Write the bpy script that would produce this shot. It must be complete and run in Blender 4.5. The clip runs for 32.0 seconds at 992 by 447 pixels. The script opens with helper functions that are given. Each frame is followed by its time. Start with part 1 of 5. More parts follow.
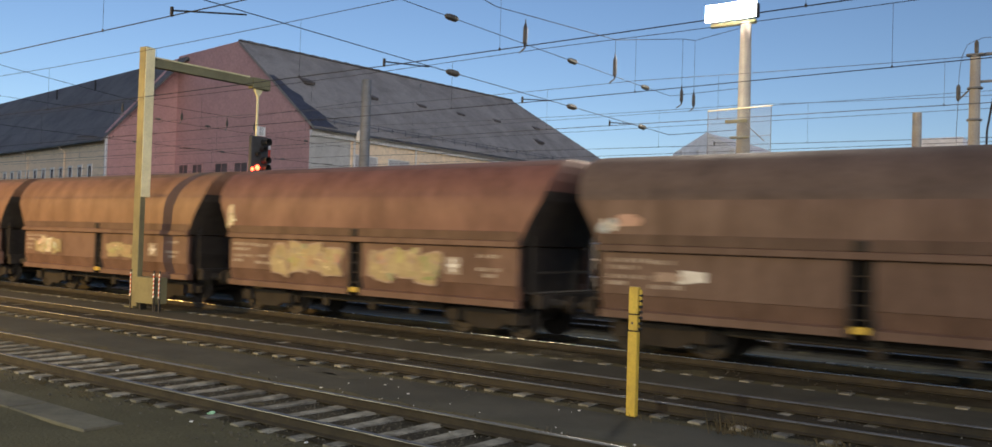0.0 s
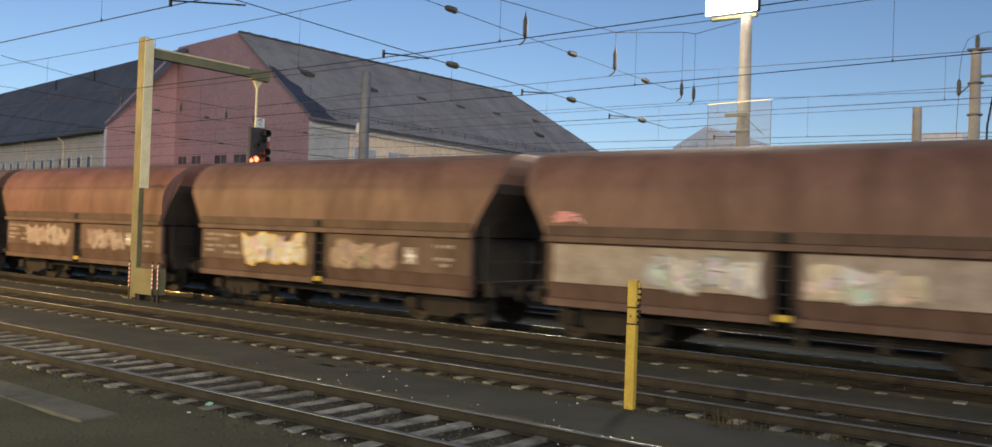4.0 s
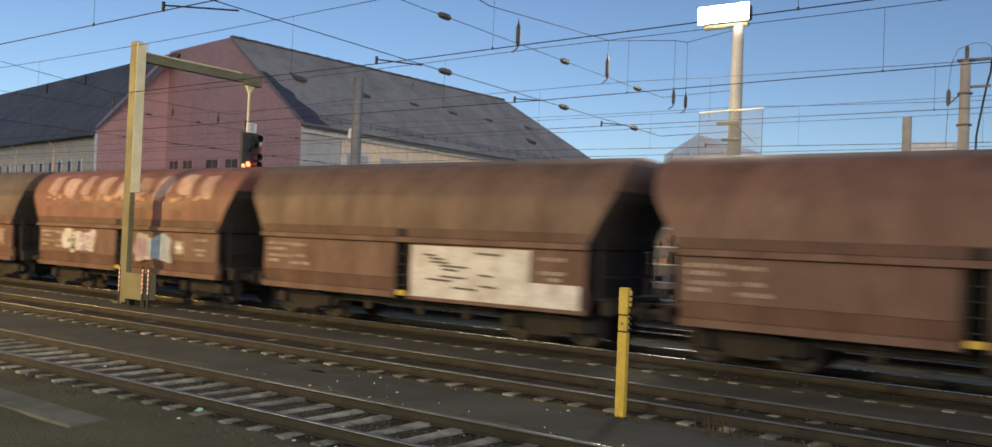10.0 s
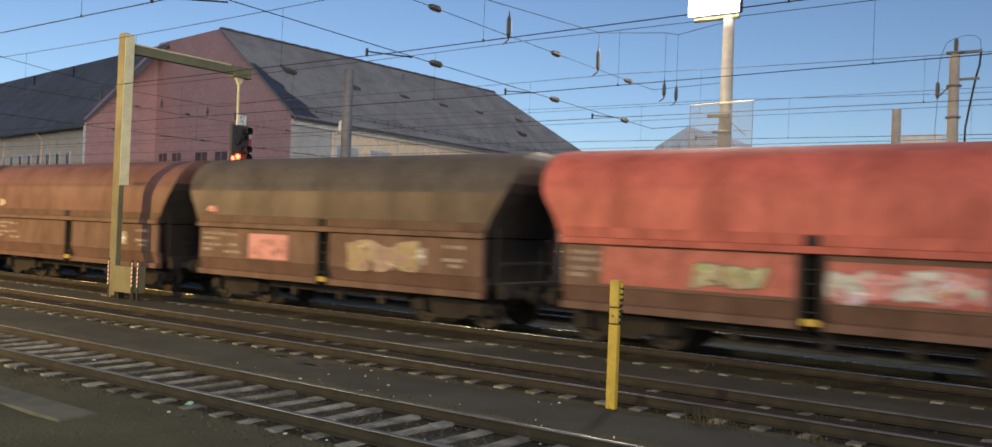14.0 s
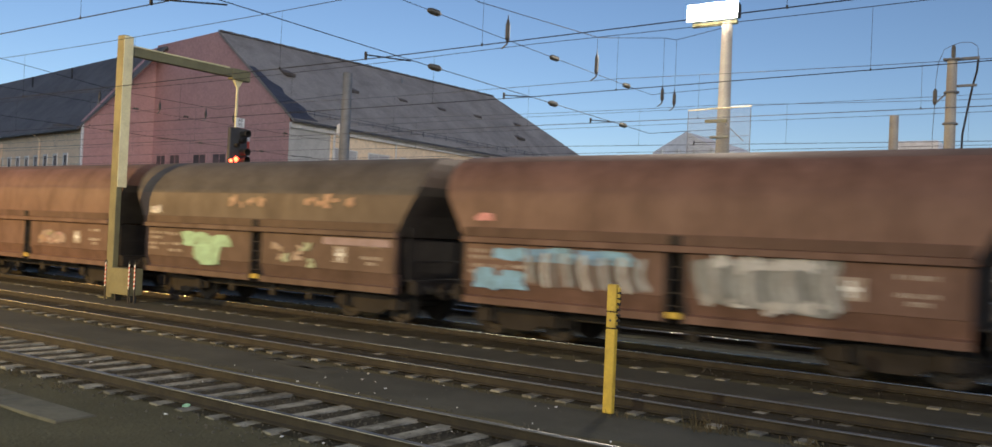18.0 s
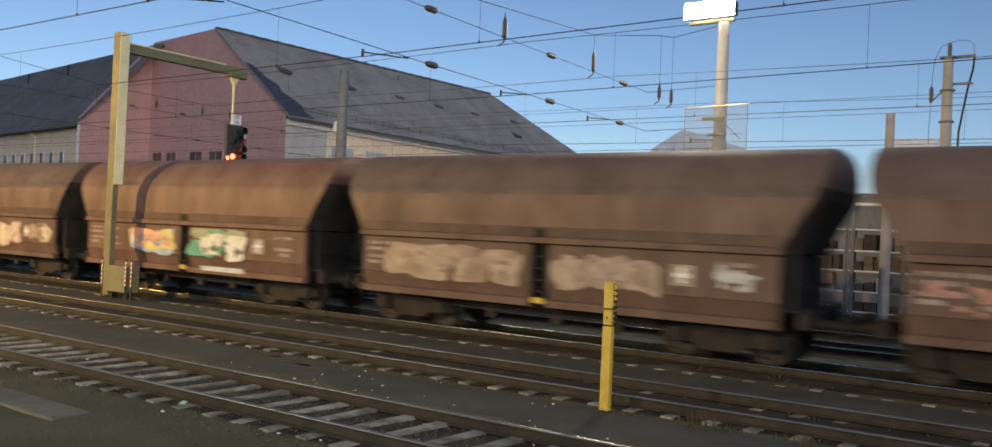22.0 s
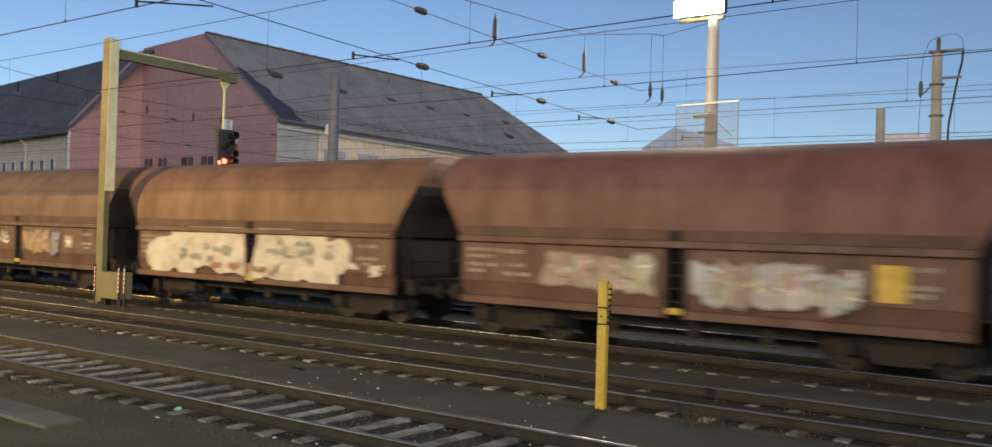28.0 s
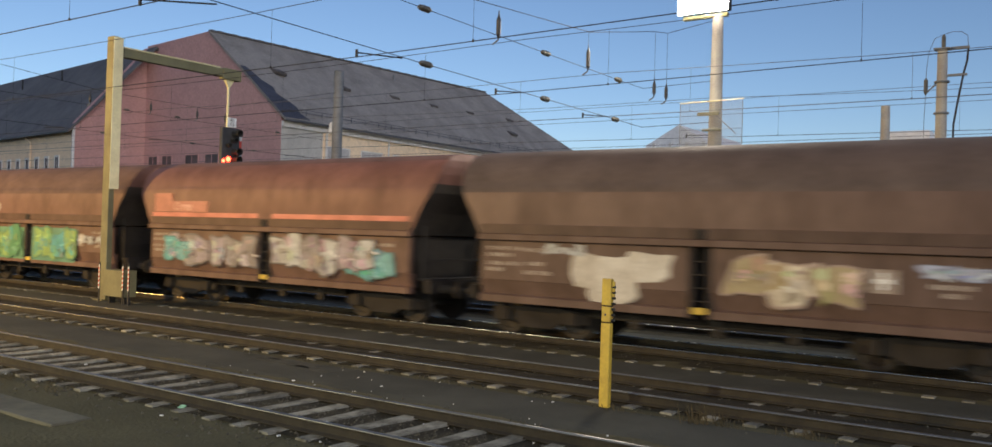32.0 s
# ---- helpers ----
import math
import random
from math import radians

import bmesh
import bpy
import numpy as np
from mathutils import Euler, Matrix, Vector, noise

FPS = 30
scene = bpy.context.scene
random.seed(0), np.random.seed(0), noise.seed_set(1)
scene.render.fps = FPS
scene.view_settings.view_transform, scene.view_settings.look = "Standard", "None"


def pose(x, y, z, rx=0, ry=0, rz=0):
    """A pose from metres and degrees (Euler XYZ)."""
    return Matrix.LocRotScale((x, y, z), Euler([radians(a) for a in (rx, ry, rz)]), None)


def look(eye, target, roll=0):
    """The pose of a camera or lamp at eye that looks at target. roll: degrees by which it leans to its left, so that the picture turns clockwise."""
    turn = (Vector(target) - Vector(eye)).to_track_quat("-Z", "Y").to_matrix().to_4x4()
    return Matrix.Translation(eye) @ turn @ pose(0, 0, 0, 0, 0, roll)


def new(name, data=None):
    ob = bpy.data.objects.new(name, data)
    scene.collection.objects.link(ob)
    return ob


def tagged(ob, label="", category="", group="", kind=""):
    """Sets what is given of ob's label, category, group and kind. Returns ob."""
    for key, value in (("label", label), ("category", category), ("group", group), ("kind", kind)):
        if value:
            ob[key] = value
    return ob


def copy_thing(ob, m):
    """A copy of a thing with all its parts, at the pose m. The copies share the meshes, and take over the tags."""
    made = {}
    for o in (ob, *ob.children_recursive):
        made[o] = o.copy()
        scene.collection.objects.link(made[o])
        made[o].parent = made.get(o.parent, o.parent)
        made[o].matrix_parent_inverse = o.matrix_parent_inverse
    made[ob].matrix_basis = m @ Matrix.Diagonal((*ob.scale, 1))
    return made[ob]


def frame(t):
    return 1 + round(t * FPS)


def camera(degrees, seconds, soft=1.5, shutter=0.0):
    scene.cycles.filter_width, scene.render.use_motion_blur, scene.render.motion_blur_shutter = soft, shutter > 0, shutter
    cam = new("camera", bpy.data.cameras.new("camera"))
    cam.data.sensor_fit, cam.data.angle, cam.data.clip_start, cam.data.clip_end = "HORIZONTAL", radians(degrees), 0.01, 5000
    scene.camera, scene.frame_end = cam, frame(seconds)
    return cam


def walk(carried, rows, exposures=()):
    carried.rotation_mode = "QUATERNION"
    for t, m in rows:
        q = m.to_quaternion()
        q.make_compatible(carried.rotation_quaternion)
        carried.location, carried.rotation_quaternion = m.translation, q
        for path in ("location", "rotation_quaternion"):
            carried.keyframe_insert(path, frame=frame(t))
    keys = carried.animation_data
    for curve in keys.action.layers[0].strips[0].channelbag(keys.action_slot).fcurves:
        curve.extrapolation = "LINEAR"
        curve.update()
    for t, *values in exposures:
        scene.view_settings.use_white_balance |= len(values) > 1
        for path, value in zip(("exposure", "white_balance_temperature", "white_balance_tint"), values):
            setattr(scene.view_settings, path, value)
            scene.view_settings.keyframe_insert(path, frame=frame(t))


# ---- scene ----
# ---------------------------------------------------------------- camera
cam = camera(58.5, 32.0, soft=1.5, shutter=0.8)
# seconds, turn to the left of the tracks' normal, tilt up, lean, eye
HELD = [
    (0, 36.83, 1.09, 1.75, 0.012, -0.013, 2.470),
    (0.5, 36.87, 1.23, 1.87, 0.011, -0.008, 2.463),
    (1, 36.80, 1.13, 1.95, 0.008, -0.013, 2.469),
    (1.5, 36.76, 0.77, 1.96, 0.009, -0.002, 2.467),
    (2, 36.72, 0.57, 2.01, 0.004, 0.000, 2.464),
    (2.5, 36.71, 0.44, 2.05, -0.001, 0.009, 2.463),
    (3, 36.72, 0.33, 2.06, 0.000, 0.009, 2.463),
    (3.5, 36.70, 0.50, 2.02, 0.003, 0.008, 2.462),
    (5.5, 36.91, 0.75, 2.05, -0.000, 0.009, 2.469),
    (6, 36.88, 0.68, 2.05, 0.003, 0.013, 2.463),
    (6.5, 36.74, 0.38, 2.15, -0.005, 0.002, 2.462),
    (7, 36.67, 0.55, 2.23, -0.005, 0.008, 2.466),
    (7.5, 36.66, 0.71, 2.25, -0.001, -0.003, 2.465),
    (8, 36.65, 0.76, 2.28, -0.002, -0.001, 2.466),
    (8.5, 36.59, 0.91, 2.34, 0.001, 0.003, 2.468),
    (9, 36.52, 0.75, 2.40, -0.000, 0.000, 2.467),
    (9.5, 36.41, 0.85, 2.32, 0.009, -0.005, 2.463),
    (10, 36.24, 1.07, 2.35, 0.007, -0.007, 2.470),
    (10.5, 36.00, 1.05, 2.38, 0.008, -0.001, 2.470),
    (11, 35.74, 1.02, 2.32, 0.005, -0.004, 2.466),
    (11.5, 35.50, 1.00, 2.36, 0.005, -0.001, 2.468),
    (12, 35.37, 0.76, 2.39, 0.002, -0.003, 2.464),
    (12.5, 35.32, 0.60, 2.41, -0.001, 0.002, 2.462),
    (13, 35.41, 0.53, 2.41, 0.004, -0.000, 2.468),
    (13.5, 35.52, 0.72, 2.34, -0.003, 0.006, 2.465),
    (14, 35.62, 0.60, 2.28, -0.004, 0.001, 2.474),
    (14.5, 35.71, 0.84, 2.25, -0.001, -0.011, 2.466),
    (16.5, 35.54, 1.01, 2.41, 0.006, -0.007, 2.467),
    (17, 35.48, 0.67, 2.47, -0.003, 0.000, 2.466),
    (17.5, 35.44, 0.73, 2.53, -0.000, -0.014, 2.470),
    (18, 35.48, 0.87, 2.58, 0.001, -0.011, 2.469),
    (18.5, 35.47, 0.93, 2.62, 0.004, -0.016, 2.469),
    (19, 35.41, 0.97, 2.66, 0.006, -0.011, 2.472),
    (19.5, 35.37, 0.91, 2.63, -0.001, -0.005, 2.466),
    (20, 35.38, 0.79, 2.66, 0.001, -0.005, 2.470),
    (20.5, 35.40, 0.97, 2.65, 0.003, -0.005, 2.470),
    (21, 35.42, 1.02, 2.64, 0.004, -0.009, 2.470),
    (21.5, 35.35, 1.05, 2.63, 0.003, -0.014, 2.467),
    (22, 35.27, 0.72, 2.61, 0.004, -0.019, 2.467),
    (22.5, 35.13, 0.40, 2.57, -0.002, -0.002, 2.464),
    (23, 34.98, 0.36, 2.54, -0.002, -0.003, 2.470),
    (23.5, 34.93, 0.28, 2.55, 0.004, -0.013, 2.465),
    (24, 34.92, 0.36, 2.54, 0.010, -0.012, 2.470),
    (24.5, 34.84, 0.46, 2.53, 0.008, -0.018, 2.465),
    (25, 34.79, 0.24, 2.41, 0.008, -0.012, 2.467),
    (25.5, 34.77, 0.12, 2.35, 0.008, -0.023, 2.465),
    (27.5, 34.80, 0.75, 1.83, 0.005, -0.016, 2.470),
    (28, 34.85, 0.77, 1.70, 0.011, -0.017, 2.467),
    (28.5, 34.89, 0.84, 1.69, 0.004, -0.012, 2.471),
    (29, 34.96, 1.00, 1.72, 0.005, -0.014, 2.468),
    (29.5, 35.04, 0.86, 1.78, 0.007, -0.025, 2.469),
    (30, 35.02, 0.97, 1.78, 0.007, -0.022, 2.471),
    (30.5, 34.98, 0.78, 1.77, 0.005, -0.014, 2.468),
    (31, 35.01, 0.54, 1.73, -0.001, -0.004, 2.465),
    (31.5, 35.12, 0.51, 1.69, 0.001, -0.011, 2.471),
    (32, 35.09, 0.63, 1.70, 0.003, -0.004, 2.469),
]


def held_pose(turn, tilt, lean, x, y, z):
    a, b = radians(turn), radians(tilt)
    way = Vector((-math.sin(a) * math.cos(b), math.cos(a) * math.cos(b), math.sin(b)))
    eye = Vector((x, y, z))
    return look(eye, eye + way, lean)


walk(cam, [(r[0], held_pose(*r[1:])) for r in HELD], exposures=[(0.0, 0.06, 6250, 16), (32.0, 0.06, 6250, 16)])

# ---------------------------------------------------------------- world and large lights
world = bpy.data.worlds.new("dusk_sky")
scene.world = world
world.use_nodes = True
wn = world.node_tree
sky = wn.nodes.new("ShaderNodeTexSky")
sky.sky_type = "NISHITA"
sky.sun_disc = False
sky.sun_elevation = radians(18.0)
sky.sun_rotation = radians(122.0)
sky.air_density = 0.95
sky.dust_density = 0.16
sky.ozone_density = 3.0
wn.links.new(sky.outputs[0], wn.nodes["Background"].inputs[0])
wn.nodes["Background"].inputs[1].default_value = 0.104


def lamp(name, kind, where, target, watts, colour, size, cone=None):
    data = bpy.data.lights.new(name, kind)
    data.energy, data.color = watts, colour
    data.shadow_soft_size = size
    if cone:
        data.spot_size, data.spot_blend = radians(cone), 0.5
    ob = new(name, data)
    ob.matrix_world = look(where, target)
    return ob


WARM = (1.0, 0.60, 0.16)
lamp("yard_light", "SPOT", (-47.5, -9.1, 11.0), (-25.0, 17.0, 4.4), 50000, WARM, 0.15, 54)
lamp("platform_light", "SPOT", (-17.0, -14.0, 7.6), (-19.5, 16.0, 2.8), 11600, (1.0, 0.88, 0.50), 0.2, 94)
lamp("mast_floodlight", "SPOT", (-9.75, 23.5, 8.9), (-9.0, 15.0, 0.0), 1900, (1.0, 0.90, 0.66), 0.9, 150)


glow_data = bpy.data.lights.new("twilight_sun", "SUN")
glow_data.energy, glow_data.angle, glow_data.color = 1.08, radians(50.0), (1.0, 0.84, 0.66)
twilight = new("twilight_sun", glow_data)
twilight.matrix_world = look((170, -106, 65), (0, 0, 0))


# ---------------------------------------------------------------- materials
def material(name, base, rough=0.7, metal=0.0, second=None, scale=6.0, fine=60.0, bump=0.15, depth=0.01,
             streak=0.0, tinted=False, specular=0.5, mix_low=0.4, mix_high=0.65):
    """Two colours mixed by noise at two scales, with bump. tinted: multiplied by the object's own colour."""
    m = bpy.data.materials.new(name)
    m.use_nodes = True
    t = m.node_tree
    n, link = t.nodes, t.links.new
    bsdf = n["Principled BSDF"]
    bsdf.inputs["Metallic"].default_value = metal
    bsdf.inputs["Specular IOR Level"].default_value = specular
    co = n.new("ShaderNodeTexCoord")
    mp = n.new("ShaderNodeMapping")
    link(co.outputs["Object"], mp.inputs["Vector"])
    if streak:
        mp.inputs["Scale"].default_value = (1.0, 1.0, streak)
    info = n.new("ShaderNodeObjectInfo")
    move = n.new("ShaderNodeVectorMath")
    move.operation = "ADD"
    link(mp.outputs[0], move.inputs[0])
    shift = n.new("ShaderNodeMath")
    shift.operation = "MULTIPLY"
    shift.inputs[1].default_value = 37.0
    link(info.outputs["Random"], shift.inputs[0])
    link(shift.outputs[0], move.inputs[1])
    big = n.new("ShaderNodeTexNoise")
    big.inputs["Scale"].default_value = scale
    big.inputs["Detail"].default_value = 6.0
    big.inputs["Roughness"].default_value = 0.65
    small = n.new("ShaderNodeTexNoise")
    small.inputs["Scale"].default_value = fine
    small.inputs["Detail"].default_value = 4.0
    link(move.outputs[0], big.inputs["Vector"])
    link(move.outputs[0], small.inputs["Vector"])
    ramp = n.new("ShaderNodeMapRange")
    ramp.inputs["From Min"].default_value = mix_low
    ramp.inputs["From Max"].default_value = mix_high
    link(big.outputs["Fac"], ramp.inputs["Value"])
    mix = n.new("ShaderNodeMix")
    mix.data_type = "RGBA"
    second = second or tuple(c * 0.6 for c in base)
    mix.inputs["A"].default_value = (*base, 1)
    mix.inputs["B"].default_value = (*second, 1)
    link(ramp.outputs[0], mix.inputs["Factor"])
    grain = n.new("ShaderNodeMapRange")
    grain.inputs["To Min"].default_value = 0.72
    grain.inputs["To Max"].default_value = 1.25
    link(small.outputs["Fac"], grain.inputs["Value"])
    mul = n.new("ShaderNodeVectorMath")
    mul.operation = "SCALE"
    link(mix.outputs["Result"], mul.inputs[0])
    link(grain.outputs[0], mul.inputs["Scale"])
    out = mul.outputs[0]
    if tinted:
        tint = n.new("ShaderNodeVectorMath")
        tint.operation = "MULTIPLY"
        link(out, tint.inputs[0])
        link(info.outputs["Color"], tint.inputs[1])
        out = tint.outputs[0]
    link(out, bsdf.inputs["Base Color"])
    rr = n.new("ShaderNodeMapRange")
    rr.inputs["To Min"].default_value = max(0.05, rough - 0.15)
    rr.inputs["To Max"].default_value = min(1.0, rough + 0.15)
    link(big.outputs["Fac"], rr.inputs["Value"])
    link(rr.outputs[0], bsdf.inputs["Roughness"])
    if bump:
        bp = n.new("ShaderNodeBump")
        bp.inputs["Strength"].default_value = bump
        bp.inputs["Distance"].default_value = depth
        link(small.outputs["Fac"], bp.inputs["Height"])
        link(bp.outputs[0], bsdf.inputs["Normal"])
    return m


def see_through(name, colour, cover):
    """A fine mesh, mostly open."""
    m = bpy.data.materials.new(name)
    m.use_nodes = True
    t = m.node_tree
    clear = t.nodes.new("ShaderNodeBsdfTransparent")
    mix = t.nodes.new("ShaderNodeMixShader")
    mix.inputs[0].default_value = cover
    t.nodes["Principled BSDF"].inputs["Base Color"].default_value = (*colour, 1)
    t.links.new(clear.outputs[0], mix.inputs[1])
    t.links.new(t.nodes["Principled BSDF"].outputs[0], mix.inputs[2])
    t.links.new(mix.outputs[0], t.nodes["Material Output"].inputs["Surface"])
    return m


def glow(name, colour, strength):
    m = bpy.data.materials.new(name)
    m.use_nodes = True
    b = m.node_tree.nodes["Principled BSDF"]
    b.inputs["Base Color"].default_value = (*colour, 1)
    b.inputs["Emission Color"].default_value = (*colour, 1)
    b.inputs["Emission Strength"].default_value = strength
    return m


GROUND = material("yard_ground", (0.090, 0.081, 0.044), 0.95, second=(0.128, 0.114, 0.064), scale=0.55, fine=22, bump=0.7, depth=0.03, specular=0.12)
BALLAST = material("ballast", (0.066, 0.058, 0.038), 0.95, second=(0.042, 0.037, 0.026), scale=2.0, fine=30, bump=0.9, depth=0.04, specular=0.1)
SLEEPER = material("sleeper_concrete", (0.42, 0.40, 0.31), 0.9, second=(0.13, 0.12, 0.085), scale=3, fine=50, bump=0.4, tinted=True)
RAIL = material("rail_rust", (0.040, 0.032, 0.018), 0.9, metal=0.0, second=(0.024, 0.020, 0.013), scale=3, fine=40)
RAIL_TOP = material("rail_head_steel", (0.46, 0.44, 0.40), 0.26, metal=1.0, second=(0.30, 0.27, 0.23), scale=1.2, fine=20, bump=0.0)
RAIL_DULL = material("rail_head_tarnished", (0.21, 0.21, 0.20), 0.36, metal=0.55, second=(0.13, 0.13, 0.12), scale=1.2, fine=20, bump=0.0)
SLAB = material("slab_concrete", (0.16, 0.145, 0.092), 0.9, second=(0.10, 0.092, 0.06), scale=1.5, fine=35, bump=0.3)
PAINT = material("wagon_paint", (0.30, 0.30, 0.30), 0.62, second=(0.19, 0.18, 0.17), scale=1.1, fine=9, bump=0.12, streak=0.35, tinted=True)
PAINT_LOW = material("wagon_panel_paint", (0.27, 0.27, 0.27), 0.65, second=(0.17, 0.16, 0.15), scale=1.6, fine=12, bump=0.12, streak=0.4, tinted=True)
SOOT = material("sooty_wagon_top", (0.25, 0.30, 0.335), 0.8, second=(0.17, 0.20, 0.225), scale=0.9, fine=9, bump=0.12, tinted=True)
# Shade in the gaps between wagons, painted as near-black on their ends.
END_SHADE = material("wagon_end_shade", (0.046, 0.037, 0.028), 0.92, second=(0.026, 0.021, 0.017), scale=1.5, fine=20)
BOARD = material("signal_board_grey", (0.055, 0.056, 0.058), 0.7, second=(0.04, 0.04, 0.042), scale=3, fine=40)
BLIND = material("pale_window_blind", (0.50, 0.49, 0.47), 0.85, second=(0.40, 0.39, 0.38), scale=0.7, fine=5, bump=0, specular=0.2)
DIRT = material("wagon_dirty_steel", (0.028, 0.022, 0.017), 0.92, second=(0.016, 0.013, 0.011), scale=2, fine=25)
WHEEL = material("wheel_steel", (0.035, 0.030, 0.026), 0.7, metal=0.3, scale=4, fine=30)
YELLOW = material("yellow_paint", (0.62, 0.44, 0.05), 0.55, second=(0.48, 0.33, 0.05), scale=5, fine=40)
MARK = material("white_lettering", (0.40, 0.35, 0.30), 0.7, second=(0.22, 0.16, 0.12), scale=5, fine=40, bump=0.02)
SPRAY = material("spray_paint", (1.0, 1.0, 1.0), 0.5, second=(0.70, 0.66, 0.62), scale=2.2, fine=18, bump=0.02, tinted=True)
GALV = material("galvanised_steel", (0.20, 0.19, 0.10), 0.6, metal=0.15, second=(0.155, 0.145, 0.08), scale=1.2, fine=30, bump=0.08)
# Pale stands in for lamplight on the gantry; also used for pale fittings.
PLATE = material("lit_pale_steel", (0.80, 0.73, 0.44), 0.6, metal=0.05, second=(0.66, 0.60, 0.35), scale=1.2, fine=30, bump=0.08)
DARK = material("dark_steel", (0.022, 0.022, 0.023), 0.75, second=(0.014, 0.014, 0.014), scale=4, fine=40)
MASTC = material("mast_concrete", (0.42, 0.40, 0.35), 0.85, second=(0.33, 0.31, 0.28), scale=1.5, fine=30)
GREYM = material("grey_mast_steel", (0.20, 0.21, 0.22), 0.6, second=(0.14, 0.15, 0.16), scale=1.5, fine=20)
CERAMIC = material("brown_insulator", (0.11, 0.105, 0.085), 0.55, second=(0.07, 0.065, 0.055), scale=8, fine=50, bump=0.02)
# Lighter than the near wires; for the far lines and the mast loops.
FARWIRE = material("lighter_wire", (0.10, 0.105, 0.115), 0.7, scale=3, fine=20, bump=0)
PORCELAIN = material("dark_porcelain", (0.045, 0.043, 0.040), 0.4, second=(0.03, 0.028, 0.027), scale=8, fine=50, bump=0.02)
WIRE = material("overhead_wire", (0.018, 0.019, 0.022), 0.7, metal=0.0, scale=3, fine=20, bump=0)
PINK = material("pink_render", (0.54, 0.315, 0.29), 0.92, second=(0.48, 0.28, 0.26), scale=0.25, fine=5, bump=0.03)
BEIGE = material("beige_render", (0.88, 0.70, 0.48), 0.92, second=(0.78, 0.62, 0.43), scale=0.3, fine=3, bump=0.1)
WHITE = material("white_trim", (0.74, 0.72, 0.68), 0.8, second=(0.62, 0.60, 0.56), scale=0.8, fine=8)
SLATE = material("slate_roof", (0.31, 0.285, 0.255), 0.8, second=(0.215, 0.20, 0.182), scale=0.35, fine=4, bump=0.25, depth=0.03)
PANE = material("window_glass", (0.022, 0.024, 0.028), 0.85, second=(0.02, 0.02, 0.03), scale=0.4, fine=3, bump=0, specular=0.05)
ZINC = material("zinc_gutter", (0.10, 0.10, 0.11), 0.55, metal=0.3, scale=1, fine=10)
PALE = material("pale_cladding", (0.86, 0.87, 0.88), 0.75, second=(0.78, 0.79, 0.80), scale=0.4, fine=3)
RED = material("red_paint", (0.55, 0.07, 0.04), 0.5, scale=5, fine=40)
WPAINT = material("white_paint", (0.80, 0.80, 0.78), 0.5, second=(0.66, 0.66, 0.63), scale=5, fine=40)
PATCHED = material("dark_new_slate", (0.060, 0.066, 0.090), 0.8, second=(0.045, 0.050, 0.070), scale=0.8, fine=5, bump=0.25)
# Wing roof and ridge tiles, set darker than the main slope.
WINGSLATE = material("darker_slate", (0.135, 0.130, 0.126), 0.8, second=(0.094, 0.092, 0.094), scale=0.35, fine=4, bump=0.25, depth=0.03)
CONCRETE = material("bare_render", (0.50, 0.49, 0.45), 0.92, second=(0.40, 0.39, 0.36), scale=0.5, fine=4, bump=0.1)
DULLPANE = material("dusty_pane", (0.15, 0.105, 0.10), 0.6, second=(0.06, 0.055, 0.055), scale=0.6, fine=4, bump=0)
HATCH = material("roof_hatch_brown", (0.11, 0.095, 0.085), 0.8, second=(0.06, 0.054, 0.05), scale=2, fine=10)
LAMP_ON = glow("floodlight_glow", (1.0, 0.90, 0.72), 60.0)
MESH = see_through("wire_mesh", (0.25, 0.25, 0.26), 0.16)
RED_ON = glow("red_signal_glow", (1.0, 0.06, 0.02), 14.0)


# ---------------------------------------------------------------- small builders
def mesh_of(bm, name, mat, smooth=False):
    me = bpy.data.meshes.new(name)
    bm.to_mesh(me)
    bm.free()
    for mm in (mat if isinstance(mat, (list, tuple)) else [mat]):
        me.materials.append(mm)
    if smooth:
        for f in me.polygons:
            f.use_smooth = True
    return me


def part(name, bm, mat, parent, label="", smooth=False):
    ob = new(name, mesh_of(bm, name, mat, smooth))
    ob.parent = parent
    if label:
        tagged(ob, label)
    return ob


def piece(name, mesh, parent, m):
    ob = new(name, mesh)
    ob.parent = parent
    ob.matrix_basis = m
    return ob


def thing(name, m, label, category, group="", kind=""):
    ob = new(name)
    ob.empty_display_size = 0.2
    ob.matrix_world = m
    return tagged(ob, label, category, group, kind)


def box(bm, x0, x1, y0, y1, z0, z1, bevel=0.0, index=0):
    vs = [bm.verts.new((x, y, z)) for z in (z0, z1) for y in (y0, y1) for x in (x0, x1)]
    fs = [bm.faces.new([vs[i] for i in q]) for q in
          ((0, 2, 3, 1), (4, 5, 7, 6), (0, 1, 5, 4), (2, 6, 7, 3), (0, 4, 6, 2), (1, 3, 7, 5))]
    for f in fs:
        f.material_index = index
    if bevel:
        es = list({e for f in fs for e in f.edges})
        bmesh.ops.bevel(bm, geom=es, offset=bevel, segments=1, affect="EDGES")
    return bm


def boxed(*a, **k):
    return box(bmesh.new(), *a, **k)


